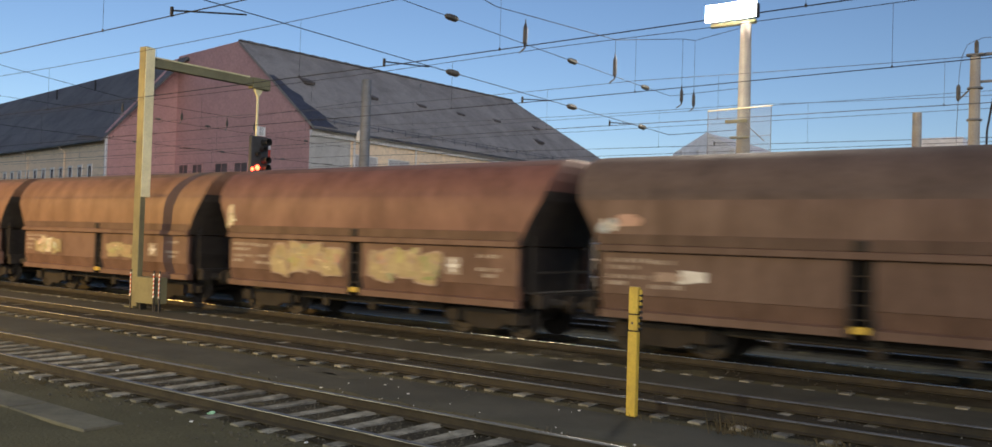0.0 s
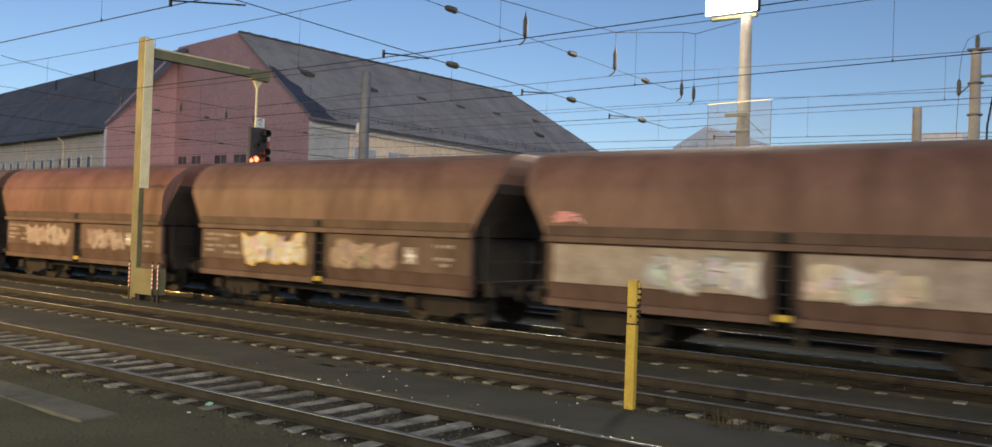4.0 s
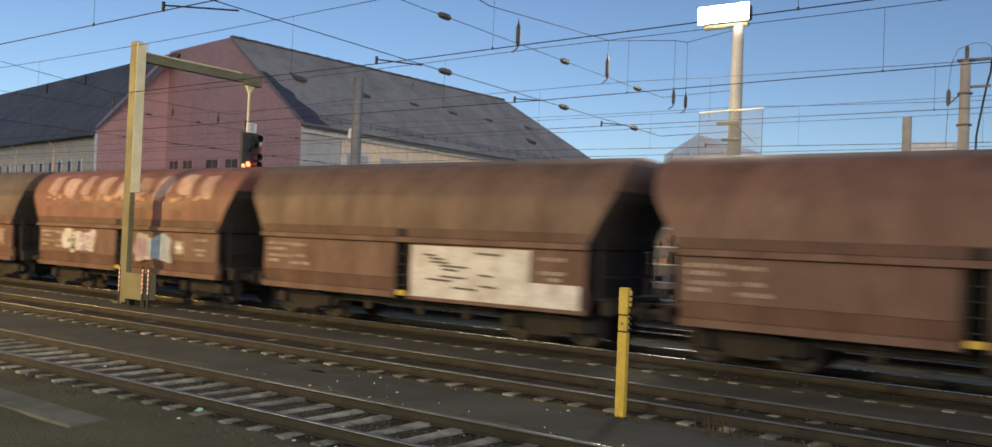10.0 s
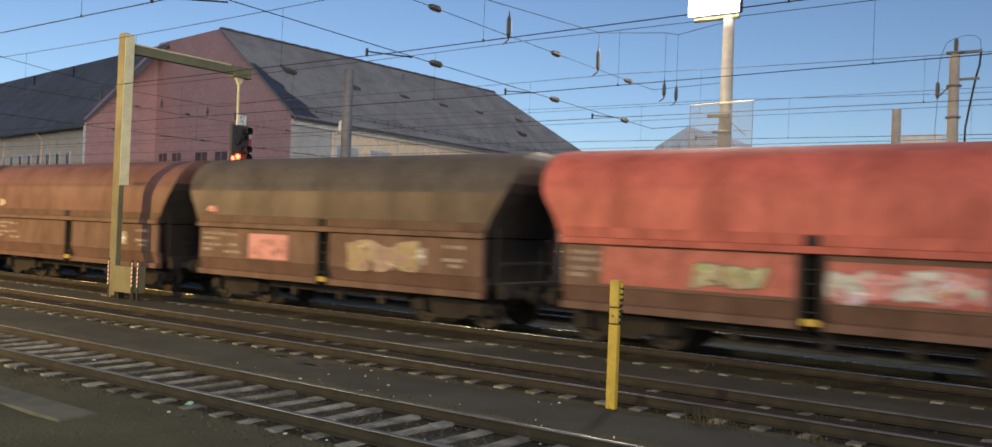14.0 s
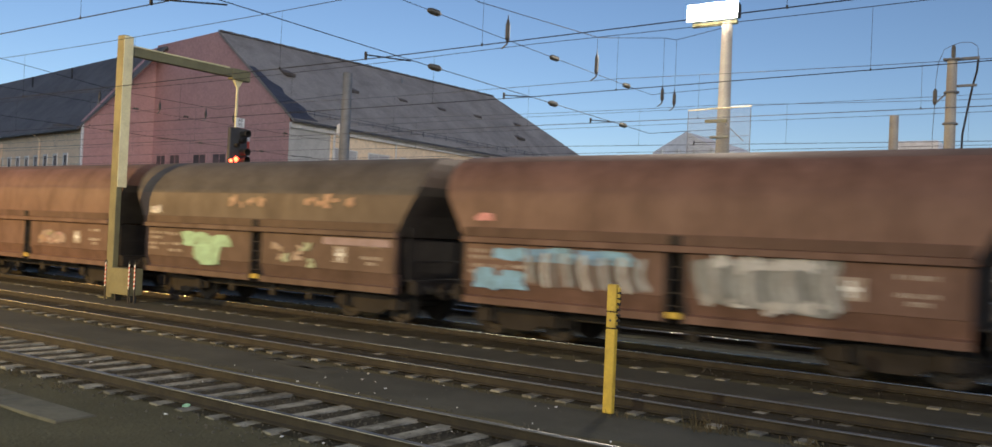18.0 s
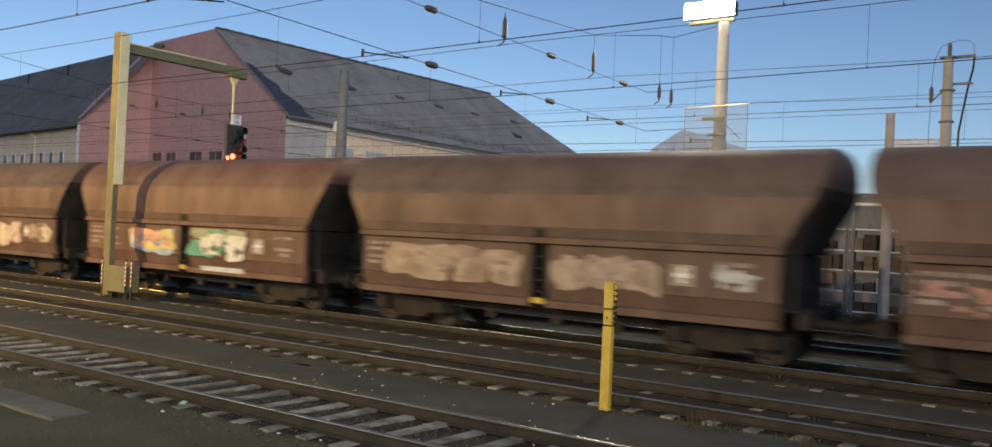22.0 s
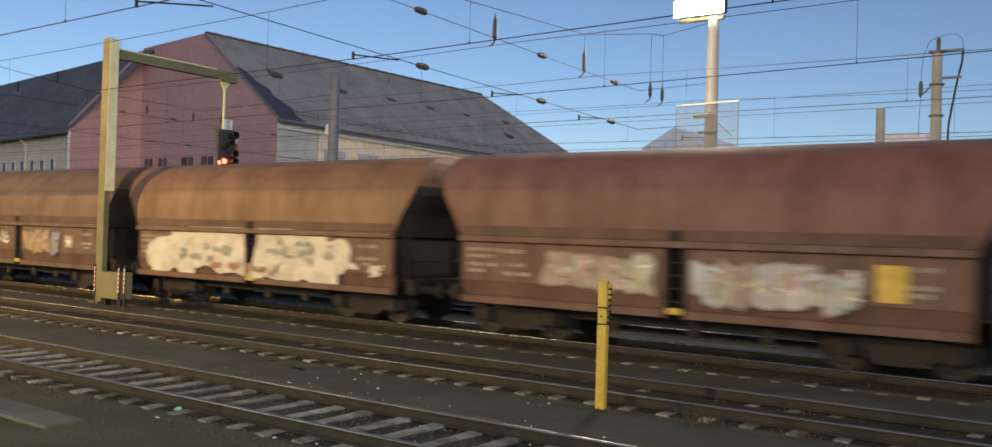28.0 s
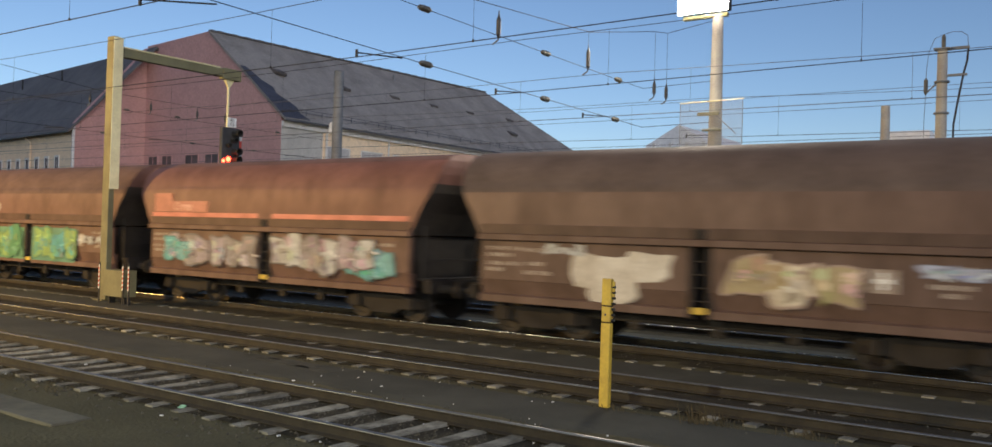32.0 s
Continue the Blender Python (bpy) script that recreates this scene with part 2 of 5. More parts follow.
def tube(bm, pts, r, sides=6, taper=None, caps=True):
    """A tube along pts; taper: the radius at its end."""
    pts = [Vector(p) for p in pts]
    rings = []
    for i, p in enumerate(pts):
        d = (pts[min(i + 1, len(pts) - 1)] - pts[max(i - 1, 0)]).normalized()
        side = d.cross(Vector((0, 0, 1)))
        side = Vector((1, 0, 0)) if side.length < 1e-4 else side.normalized()
        up = side.cross(d)
        rr = r if taper is None else r + (taper - r) * i / (len(pts) - 1)
        rings.append([bm.verts.new(p + (side * math.cos(a) + up * math.sin(a)) * rr)
                      for a in (2 * math.pi * k / sides for k in range(sides))])
    for a, b in zip(rings, rings[1:]):
        for k in range(sides):
            bm.faces.new((a[k], a[(k + 1) % sides], b[(k + 1) % sides], b[k]))
    if caps:
        bm.faces.new(rings[0][::-1])
        bm.faces.new(rings[-1])
    return bm


def lathe(bm, profile, axis, origin, sides=10):
    """Turns (radius, along) pairs round an axis ('x', 'y' or 'z')."""
    rings = []
    for r, s in profile:
        ring = []
        for k in range(sides):
            a = 2 * math.pi * k / sides
            u, v = r * math.cos(a), r * math.sin(a)
            p = {"x": (s, u, v), "y": (v, s, u), "z": (u, v, s)}[axis]
            ring.append(bm.verts.new(Vector(origin) + Vector(p)))
        rings.append(ring)
    for a, b in zip(rings, rings[1:]):
        for k in range(sides):
            bm.faces.new((a[k], a[(k + 1) % sides], b[(k + 1) % sides], b[k]))
    bm.faces.new(rings[0][::-1])
    bm.faces.new(rings[-1])
    return bm


def prism(bm, outline, vec, index=0):
    """A closed outline of 3D points pushed along vec."""
    a = [bm.verts.new(p) for p in outline]
    b = [bm.verts.new(Vector(p) + Vector(vec)) for p in outline]
    fs = [bm.faces.new(a[::-1]), bm.faces.new(b)]
    for i in range(len(a)):
        j = (i + 1) % len(a)
        fs.append(bm.faces.new((a[i], a[j], b[j], b[i])))
    for f in fs:
        f.material_index = index
    bmesh.ops.recalc_face_normals(bm, faces=fs)
    return bm


# ---------------------------------------------------------------- ground and tracks
RAILTOP = 0.17
GAUGE = 1.505
TRACKS = {"a": (7.50, -8.92, 7.17, 0.588), "b": (11.98, -11.22, 11.68, 0.605), "c": (17.22, -15.11, 15.98, 0.60), "d": (21.74, -15.3, 21.2, 0.60), "e": (26.0, -15.2, 25.5, 0.60)}


def build_ground():
    bm = bmesh.new()
    s = 3000.0
    xs = [-s, -300, -80] + [-40 + i * 0.4 for i in range(112)] + [40, 300, s]
    ys = [-s, -200, -20] + [2 + i * 0.3 for i in range(100)] + [60, 120, 400, s]
    grid = [[bm.verts.new((x, y, -0.018 + (0.030 * (noise.noise((x * 1.1, y * 1.3, 1.0)) - 0.05) if -45 < x < 8 and 0 < y < 32 else 0)))
             for x in xs] for y in ys]
    for j in range(len(ys) - 1):
        for i in range(len(xs) - 1):
            bm.faces.new((grid[j][i], grid[j][i + 1], grid[j + 1][i + 1], grid[j + 1][i]))
    ob = new("ground", mesh_of(bm, "ground", GROUND, True))
    tagged(ob, "dark brown oily gravel and asphalt of a railway yard", "ground", kind="structure")


build_ground()


ASPHALT = material("dark_asphalt", (0.060, 0.060, 0.046), 0.85, second=(0.086, 0.085, 0.066), scale=0.8, fine=45, bump=0.4, depth=0.01, specular=0.15)


def build_paths():
    """Dark asphalt service strips between the tracks, with ragged edges."""
    rng = random.Random(21)
    for y0, y1 in ((9.95, 11.45), (14.55, 15.95), (20.0, 20.9)):
        bm = bmesh.new()
        lines = []
        for i in range(221):
            x = -80 + i * 0.45
            a, c = y0 + rng.uniform(-0.03, 0.03), y1 + rng.uniform(-0.03, 0.03)
            lines.append([bm.verts.new(v) for v in ((x, a - 0.12, -0.035), (x, a + 0.12, 0.002), (x, (a + c) / 2, 0.006), (x, c - 0.12, 0.002), (x, c + 0.12, -0.035))])
        for a, c in zip(lines, lines[1:]):
            for k in range(4):
                bm.faces.new((a[k], c[k], c[k + 1], a[k + 1]))
        tagged(new("service_path", mesh_of(bm, "service_path", ASPHALT)), "dark worn asphalt strip between the tracks", "path", kind="structure")


build_paths()


def build_beds():
    """Dark oily ballast between the rails."""
    for near, margin, heap in ((7.50, 0.25, 0.0), (11.98, 0.25, 0.024), (17.22, 0.9, 0.0), (21.74, 1.2, 0.0), (26.0, 1.2, 0.0)):
        bm = bmesh.new()
        rows = []
        for i in range(171):
            x = -78 + i * 0.5
            rows.append([bm.verts.new((x, y, -0.007 + (heap if 0.3 < y - near < 1.0 else 0.0) + 0.006 * noise.noise((x * 1.7, y * 2.1, 4.0)))) for y in (near - margin, near + 0.1, near + 0.5, near + 0.9, near + 1.3, near + 1.47 + margin)])
        for a, c in zip(rows, rows[1:]):
            for k in range(5):
                bm.faces.new((a[k], c[k], c[k + 1], a[k + 1]))
        tagged(new("ballast_bed", mesh_of(bm, "ballast_bed", BALLAST)), "dark oily ballast bed between the rails", "ballast", kind="structure")


build_beds()


def rail_mesh(length, head):
    """Flat-bottomed rail with a worn, rounded head."""
    corner = [(0.021 + 0.014 * math.sin(radians(a)), 0.139 + 0.014 * math.cos(radians(a))) for a in (90, 76, 62, 48, 34, 20)] + [(0.016, 0.1545), (0.0, 0.155)]
    half = [(0.075, 0.0), (0.075, 0.012), (0.012, 0.03), (0.010, 0.115), (0.035, 0.125)] + corner
    prof = half + [(-y, z) for y, z in half[-2::-1]]
    bm = bmesh.new()
    a = [bm.verts.new((-length / 2, y, z)) for y, z in prof]
    b = [bm.verts.new((length / 2, y, z)) for y, z in prof]
    for i in range(len(prof)):
        j = (i + 1) % len(prof)
        f = bm.faces.new((a[i], b[i], b[j], a[j]))
        if 5 <= i and j <= len(prof) - 6 and j:
            f.material_index, f.smooth = 1, True
    bm.faces.new(a)
    bm.faces.new(b[::-1])
    bmesh.ops.recalc_face_normals(bm, faces=bm.faces[:])
    return mesh_of(bm, "rail", [RAIL, head])


def sleeper_mesh(length):
    bm = bmesh.new()
    n = 7
    top = []
    for i in range(n):
        y = length * i / (n - 1)
        dip = -0.008 if 1 < i < 5 else 0.0
        top.append([(x, y, 0.006 + dip) for x in (-0.09, 0.09)] + [(x, y, -0.16) for x in (0.13, -0.13)])
    rings = [[bm.verts.new(p) for p in r] for r in top]
    for a, b in zip(rings, rings[1:]):
        for k in range(4):
            bm.faces.new((a[k], a[(k + 1) % 4], b[(k + 1) % 4], b[k]))
    bm.faces.new(rings[0])
    bm.faces.new(rings[-1][::-1])
    bmesh.ops.recalc_face_normals(bm, faces=bm.faces[:])
    return mesh_of(bm, "sleeper", SLEEPER)


def build_tracks():
    polished, tarnished = rail_mesh(400.0, RAIL_TOP), rail_mesh(400.0, RAIL_DULL)
    sleepers = {"a": sleeper_mesh(2.07)}
    full = sleeper_mesh(2.6)
    rng = random.Random(4)
    for key, (near, phase, end, pitch) in TRACKS.items():
        t = thing("railway_track", pose(0, 0, 0), "rusty steel rails on dirty concrete sleepers", "railway track", "tracks of the yard", "structure")
        for y in (near, near + GAUGE):
            piece("rail", tarnished if key in "ab" else polished, t, pose(-60, y, RAILTOP - 0.155))
        lo, hi = (-34, 24) if key in "ab" else (-56, 26)
        i0, i1 = int((lo - phase) / pitch), int((hi - phase) / pitch)
        for i in range(i0, i1):
            x = phase + i * pitch + rng.uniform(-0.02, 0.02)
            sl = piece("sleeper", sleepers.get(key, full), t, pose(x, end + rng.uniform(-0.03, 0.03), rng.uniform(-0.012, 0.004) - {"a": -0.002, "b": -0.007, "c": 0.004, "d": 0.02, "e": 0.02}[key], {"c": -3.5, "b": -0.35, "a": 0.8}.get(key, 0), 0, rng.uniform(-1.2, 1.2) - (4.0 if key in "ab" else 0.0)))
            tone = rng.uniform(0.65, 1.1) * (0.82 if key == "a" else 0.88)
            sl.color = (tone, tone, tone, 1)


build_tracks()


STONE = material("ballast_stone", (0.105, 0.096, 0.068), 0.95, second=(0.058, 0.052, 0.038), scale=9, fine=60, bump=0.2)


def build_stones():
    """Loose ballast round the sleepers, one joined scatter of small angular stones."""
    rng = np.random.default_rng(7)
    octa = np.array([(1, 0, 0), (0, 1, 0), (-1, 0, 0), (0, -1, 0), (0, 0, 1), (0, 0, -1)], float)
    tri = np.array([(0, 1, 4), (1, 2, 4), (2, 3, 4), (3, 0, 4), (1, 0, 5), (2, 1, 5), (3, 2, 5), (0, 3, 5)])
    verts, faces = [], []
    for near, count in ((7.50, 9000), (11.98, 4200), (17.15, 3200), (21.74, 1200)):
        xs = rng.uniform(-34, 4, count)
        ys = near + GAUGE / 2 + rng.normal(0, 0.75, count)
        for x, y in zip(xs, ys):
            sz = rng.uniform(0.010, 0.030, 3)
            a = rng.uniform(0, 6.28)
            v = octa * sz
            v = np.stack([v[:, 0] * math.cos(a) - v[:, 1] * math.sin(a), v[:, 0] * math.sin(a) + v[:, 1] * math.cos(a), v[:, 2]], 1)
            verts.append(v + (x, y, -0.010))
            faces.append(tri + 6 * (len(verts) - 1))
    me = bpy.data.meshes.new("ballast_stones")
    me.from_pydata(np.concatenate(verts).tolist(), [], np.concatenate(faces).tolist())
    me.materials.append(STONE)
    tagged(new("ballast_stones", me), "loose grey-brown ballast stones between the sleepers", "gravel", kind="stuff")


build_stones()


# ---------------------------------------------------------------- hopper wagons
WAGON = 12.70
SIDE_Y = 1.57          # half width of the body
MID_Y = TRACKS["c"][0] + GAUGE / 2
BELT = 2.36


def body_shell(soot=7):
    """Upper body: sloped ends, sides bent inwards at the top, closed by a slightly crowned roof."""
    prof = [(SIDE_Y, BELT, 5.27), (SIDE_Y, 2.9, 5.55), (SIDE_Y - 0.01, 3.20, 5.74), (SIDE_Y - 0.04, 3.40, 5.86), (SIDE_Y - 0.11, 3.62, 5.93), (SIDE_Y - 0.23, 3.86, 5.97),
            (SIDE_Y - 0.39, 4.06, 5.98), (SIDE_Y - 0.58, 4.23, 5.97), (SIDE_Y - 0.84, 4.36, 5.93), (0.30, 4.43, 5.88)]
    bm = bmesh.new()
    ring = prof + [(-y, z, x) for y, z, x in prof[::-1]]
    xs = (-1, -0.5, 0, 0.5, 1)
    rows = [[bm.verts.new((s * x, y, z)) for y, z, x in ring] for s in xs]
    for a, b in zip(rows, rows[1:]):
        for k in range(len(ring) - 1):
            f = bm.faces.new((a[k], b[k], b[k + 1], a[k + 1]))
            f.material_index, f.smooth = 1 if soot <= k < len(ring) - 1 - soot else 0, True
    bm.faces.new([r[0] for r in rows] + [r[-1] for r in rows][::-1])
    n = len(ring)
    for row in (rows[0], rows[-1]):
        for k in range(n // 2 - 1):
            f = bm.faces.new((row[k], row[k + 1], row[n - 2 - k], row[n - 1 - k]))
            # Lower strips carry the painted gap shade, upper ones the body paint.
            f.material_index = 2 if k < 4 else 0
    for ed in bm.edges:
        if len({f.smooth for f in ed.link_faces}) > 1:
            ed.smooth = False
    bmesh.ops.recalc_face_normals(bm, faces=bm.faces[:])
    return bm


def wheelset():
    bm = bmesh.new()
    tube(bm, [(0, -0.98, 0), (0, 0.98, 0)], 0.08, 8)
    for s in (-1, 1):
        lathe(bm, [(0.30, s * 0.69), (0.49, s * 0.68), (0.46, s * 0.72), (0.455, s * 0.82), (0.36, s * 0.82), (0.34, s * 0.78), (0.14, s * 0.77), (0.12, s * 0.84)], "y", (0, 0, 0), 18)
    bmesh.ops.recalc_face_normals(bm, faces=bm.faces[:])
    return bm


AXLES = [-4.9, -3.1, 3.1, 4.9]


def build_wagon():
    w = thing("hopper_wagon", pose(0, MID_Y, RAILTOP), "", "freight wagon", "wagons of the coal train")
    z = -RAILTOP
    up = part("upper_body", body_shell(), [PAINT, SOOT, END_SHADE], w)
    up.location.z = z
    for s in (-1, 1):
        bm = bmesh.new()
        box(bm, -5.32, 5.32, *sorted((s * (SIDE_Y - 0.06), s * (SIDE_Y + 0.07))), BELT - 0.04, BELT + 0.10, 0.012)
        b = part("belt_rail", bm, PAINT_LOW, w)
        b.location.z = z
        bm = bmesh.new()
        box(bm, -5.30, 5.30, *sorted((s * (SIDE_Y - 0.05), s * (SIDE_Y + 0.022))), BELT + 0.103, BELT + 0.32, 0.008)
        b = part("waist_band", bm, PAINT_LOW, w)
        b.location.z = z
        for e in (-1, 1):
            x0, x1 = (-5.27, -0.24) if e < 0 else (0.24, 5.27)
            bm = bmesh.new()
            yy = sorted((s * (SIDE_Y - 0.14), s * (SIDE_Y - 0.03)))
            box(bm, x0, x1, *yy, 1.42, BELT - 0.05, 0.01)
            p = part("side_flap", bm, PAINT_LOW, w)
            p.location.z = z
            bm = bmesh.new()
            prism(bm, [(x0, s * (SIDE_Y - 0.22), 1.418), (x0, s * (SIDE_Y - 0.04), 1.418), (x0, s * (SIDE_Y - 0.12), 1.12), (x0, s * (SIDE_Y - 0.01), 1.08), (x0, s * (SIDE_Y - 0.01), 0.93), (x0, s * (SIDE_Y - 0.22), 0.93)], (x1 - x0, 0, 0))
            p = part("lower_lip", bm, PAINT_LOW, w)
            p.location.z = z
        bm = bmesh.new()
        box(bm, -0.22, -0.15, *sorted((s * (SIDE_Y - 0.30), s * (SIDE_Y - 0.02))), 0.9, BELT - 0.04)
        box(bm, 0.15, 0.22, *sorted((s * (SIDE_Y - 0.30), s * (SIDE_Y - 0.02))), 0.9, BELT - 0.04)
        p = part("centre_post", bm, DIRT, w)
        p.location.z = z
        for i in range(4):
            bm = bmesh.new()
            tube(bm, [(-0.15, s * (SIDE_Y - 0.08), 1.25 + i * 0.26), (0.15, s * (SIDE_Y - 0.08), 1.25 + i * 0.26)], 0.018, 6)
            p = part("rung", bm, DIRT, w)
            p.location.z = z
        bm = bmesh.new()
        box(bm, -0.13, 0.13, *sorted((s * (SIDE_Y + 0.023), s * (SIDE_Y + 0.06))), BELT + 0.104, BELT + 0.30, 0.015)
        p = part("post_head", bm, DIRT, w)
        p.location.z = z
        bm = bmesh.new()
        box(bm, -0.14, 0.16, *sorted((s * (SIDE_Y - 0.12), s * (SIDE_Y + 0.01))), 1.0, 1.13, 0.015)
        p = part("locking_lever", bm, YELLOW, w, "yellow painted locking lever")
        p.location.z = z
    # hopper under the belt, seen through the recess
    bm = bmesh.new()
    prism(bm, [(-5.2, -1.30, BELT - 0.03), (-5.2, 1.30, BELT - 0.03), (-5.2, 1.1, 1.1), (-5.2, 0.4, 0.75), (-5.2, -0.4, 0.75), (-5.2, -1.1, 1.1)], (10.4, 0, 0))
    p = part("hopper", bm, DIRT, w)
    p.location.z = z
    bm = bmesh.new()
    box(bm, -5.75, 5.75, -0.45, -0.25, 0.95, 1.22)
    box(bm, -5.75, 5.75, 0.25, 0.45, 0.95, 1.22)
    for e in (-1, 1):
        box(bm, *sorted((e * 5.55, e * 5.75)), -1.3, 1.3, 0.95, 1.25)
    p = part("underframe", bm, DIRT, w)
    p.location.z = z
    bm = bmesh.new()
    for sy in (-1, 1):
        prism(bm, [(-2.6, sy * 1.15, 1.0), (-2.6, sy * 0.95, 0.74), (-2.6, sy * 0.60, 0.74), (-2.6, sy * 0.50, 1.0)], (5.2, 0, 0))
    p = part("discharge_chute", bm, DIRT, w)
    p.location.z = z
    bm = bmesh.new()
    tube(bm, [(-2.6, -1.02, 0.72), (2.6, -1.02, 0.72)], 0.03, 8)
    for x in (-1.6, 0.2, 1.7):
        box(bm, x - 0.10, x + 0.10, -1.06, -0.9, 0.52, 0.86, 0.02)
    p = part("brake_gear", bm, WHEEL, w)
    p.location.z = z
    for e in (-1, 1):
        bm = bmesh.new()
        for sy in (-1.25, 1.25):
            box(bm, *sorted((e * 5.45, e * 5.52)), sy - 0.04, sy + 0.04, 1.25, 2.6)
        box(bm, *sorted((e * 5.45, e * 5.52)), -1.25, 1.25, 1.72, 1.78)
        box(bm, *sorted((e * 5.35, e * 5.72)), -1.3, 1.3, 1.26, 1.30)
        p = part("end_platform", bm, DIRT, w)
        p.location.z = z
        for sy in (-0.875, 0.875):
            bm = bmesh.new()
            lathe(bm, [(0.10, e * 5.75), (0.10, e * 6.05), (0.075, e * 6.05), (0.075, e * 6.27), (0.21, e * 6.28), (0.22, e * 6.33)][::e], "x", (0, sy, 1.06), 12)
            bmesh.ops.recalc_face_normals(bm, faces=bm.faces[:])
            p = part("buffer", bm, DIRT, w)
            p.location.z = z
        bogie = new("bogie")
        bogie.parent = w
        bogie.location = (e * 4.0, 0, z)
        for sy in (-1, 1):
            bm = bmesh.new()
            y0, y1 = sorted((sy * 0.92, sy * 1.04))
            prism(bm, [(-1.25, y0, 0.72), (-1.25, y0, 0.52), (-0.62, y0, 0.50), (-0.35, y0, 0.36), (0.35, y0, 0.36), (0.62, y0, 0.50), (1.25, y0, 0.52), (1.25, y0, 0.72), (0.4, y0, 0.86), (-0.4, y0, 0.86)], (0, y1 - y0, 0))
            for ax in (-0.9, 0.9):
                box(bm, ax - 0.16, ax + 0.16, *sorted((sy * 1.03, sy * 1.16)), 0.48, 0.80, 0.03)
            part("side_frame", bm, DIRT, bogie)
        bm = bmesh.new()
        box(bm, -0.22, 0.22, -0.95, 0.95, 0.55, 0.92)
        part("bolster", bm, DIRT, bogie)
    for ax in AXLES:
        ws = part("wheelset", wheelset(), WHEEL, w)
        ws.location = (ax, 0, 0.46)
    # white plate with a cross and blocks of lettering that cannot be read
    yo = -(SIDE_Y - 0.03) - 0.004
    bm = bmesh.new()
    prism(bm, [(3.12, yo, 1.62), (3.58, yo, 1.62), (3.58, yo, 2.04), (3.12, yo, 2.04)], (0, 0.003, 0))
    p = part("sign_plate", bm, MARK, w, "dirty white square sign plate")
    p.location.z = z
    bm = bmesh.new()
    for x0, x1, z0, z1 in ((3.31, 3.39, 1.68, 1.98), (3.19, 3.306, 1.79, 1.87), (3.394, 3.51, 1.79, 1.87)):
        prism(bm, [(x0, yo - 0.005, z0), (x1, yo - 0.005, z0), (x1, yo - 0.005, z1), (x0, yo - 0.005, z1)], (0, 0.003, 0))
    p = part("sign_cross", bm, WPAINT, w, "white painted cross")
    p.location.z = z
    rng = random.Random(3)
    bm = bmesh.new()
    for x0, n, z0 in ((-5.1, 9, 2.10), (-5.1, 7, 1.95), (-5.1, 8, 1.76), (-5.1, 5, 1.62), (-4.1, 6, 2.08), (-4.0, 5, 1.78), (-4.1, 8, 1.58), (4.1, 6, 2.05), (4.1, 8, 1.74), (4.3, 4, 1.60)):
        x = x0
        for _ in range(n):
            wd = rng.uniform(0.045, 0.075)
            prism(bm, [(x, yo, z0), (x + wd, yo, z0), (x + wd, yo, z0 + 0.085), (x, yo, z0 + 0.085)], (0, 0.003, 0))
            x += wd + rng.choice((0.02, 0.02, 0.025, 0.09))
    p = tagged(part("lettering", bm, MARK, w, "small white lettering bars"), kind="stuff")
    p.location.z = z
    return w


START = -10.56         # gap behind the first counted wagon at 0 s
FIRST = -5
# metres the train has run, every two seconds
RUN = [0.0, 19.89, 39.44, 59.21, 79.31, 99.58, 119.89, 140.18, 160.48, 180.89, 201.45, 222.12, 242.68, 262.82, 282.28, 301.05, 319.95]


def train_way(t):
    k = min(int(t / 2.0), 15)
    u = t / 2.0 - k
    p1, p2 = RUN[k], RUN[k + 1]
    p0 = RUN[k - 1] if k else 2 * p1 - p2
    p3 = RUN[k + 2] if k < 15 else 2 * p2 - p1
    return p1 + 0.5 * u * (p2 - p0 + u * (2 * p0 - 5 * p1 + 4 * p2 - p3 + u * (3 * (p1 - p2) + p3 - p0)))


def blob(bm, cx, cz, rx, rz, y, rng, bumps=0.22, n=22):
    """One soft-edged patch of sprayed paint, 3 mm thick, on the side at y."""
    ph = [rng.uniform(0, 6.28) for _ in range(3)]
    pts = []
    for k in range(n):
        a = 2 * math.pi * k / n
        r = 1 + bumps * (math.sin(2 * a + ph[0]) * 0.5 + math.sin(3 * a + ph[1]) * 0.6 + math.sin(5 * a + ph[2]) * 0.4)
        c, s = math.cos(a), math.sin(a)
        c, s = math.copysign(abs(c) ** 0.5, c), math.copysign(abs(s) ** 0.5, s)
        pts.append((cx + rx * r * c, y, cz + rz * r * s))
    f = bm.faces.new([bm.verts.new(p) for p in pts])
    f.normal_update()
    if f.normal.y > 0:
        f.normal_flip()


def stroke(bm, pts, width, y):
    for (xa, za), (xb, zb) in zip(pts, pts[1:]):
        d = Vector((xb - xa, 0, zb - za))
        if d.length < 1e-4:
            continue
        nrm = Vector((-d.z, 0, d.x)).normalized() * width / 2
        e = d.normalized() * width * 0.3
        a, b = Vector((xa, y, za)) - e, Vector((xb, y, zb)) + e
        f = bm.faces.new([bm.verts.new(p) for p in (a - nrm, b - nrm, b + nrm, a + nrm)])
        f.normal_update()
        if f.normal.y > 0:
            f.normal_flip()


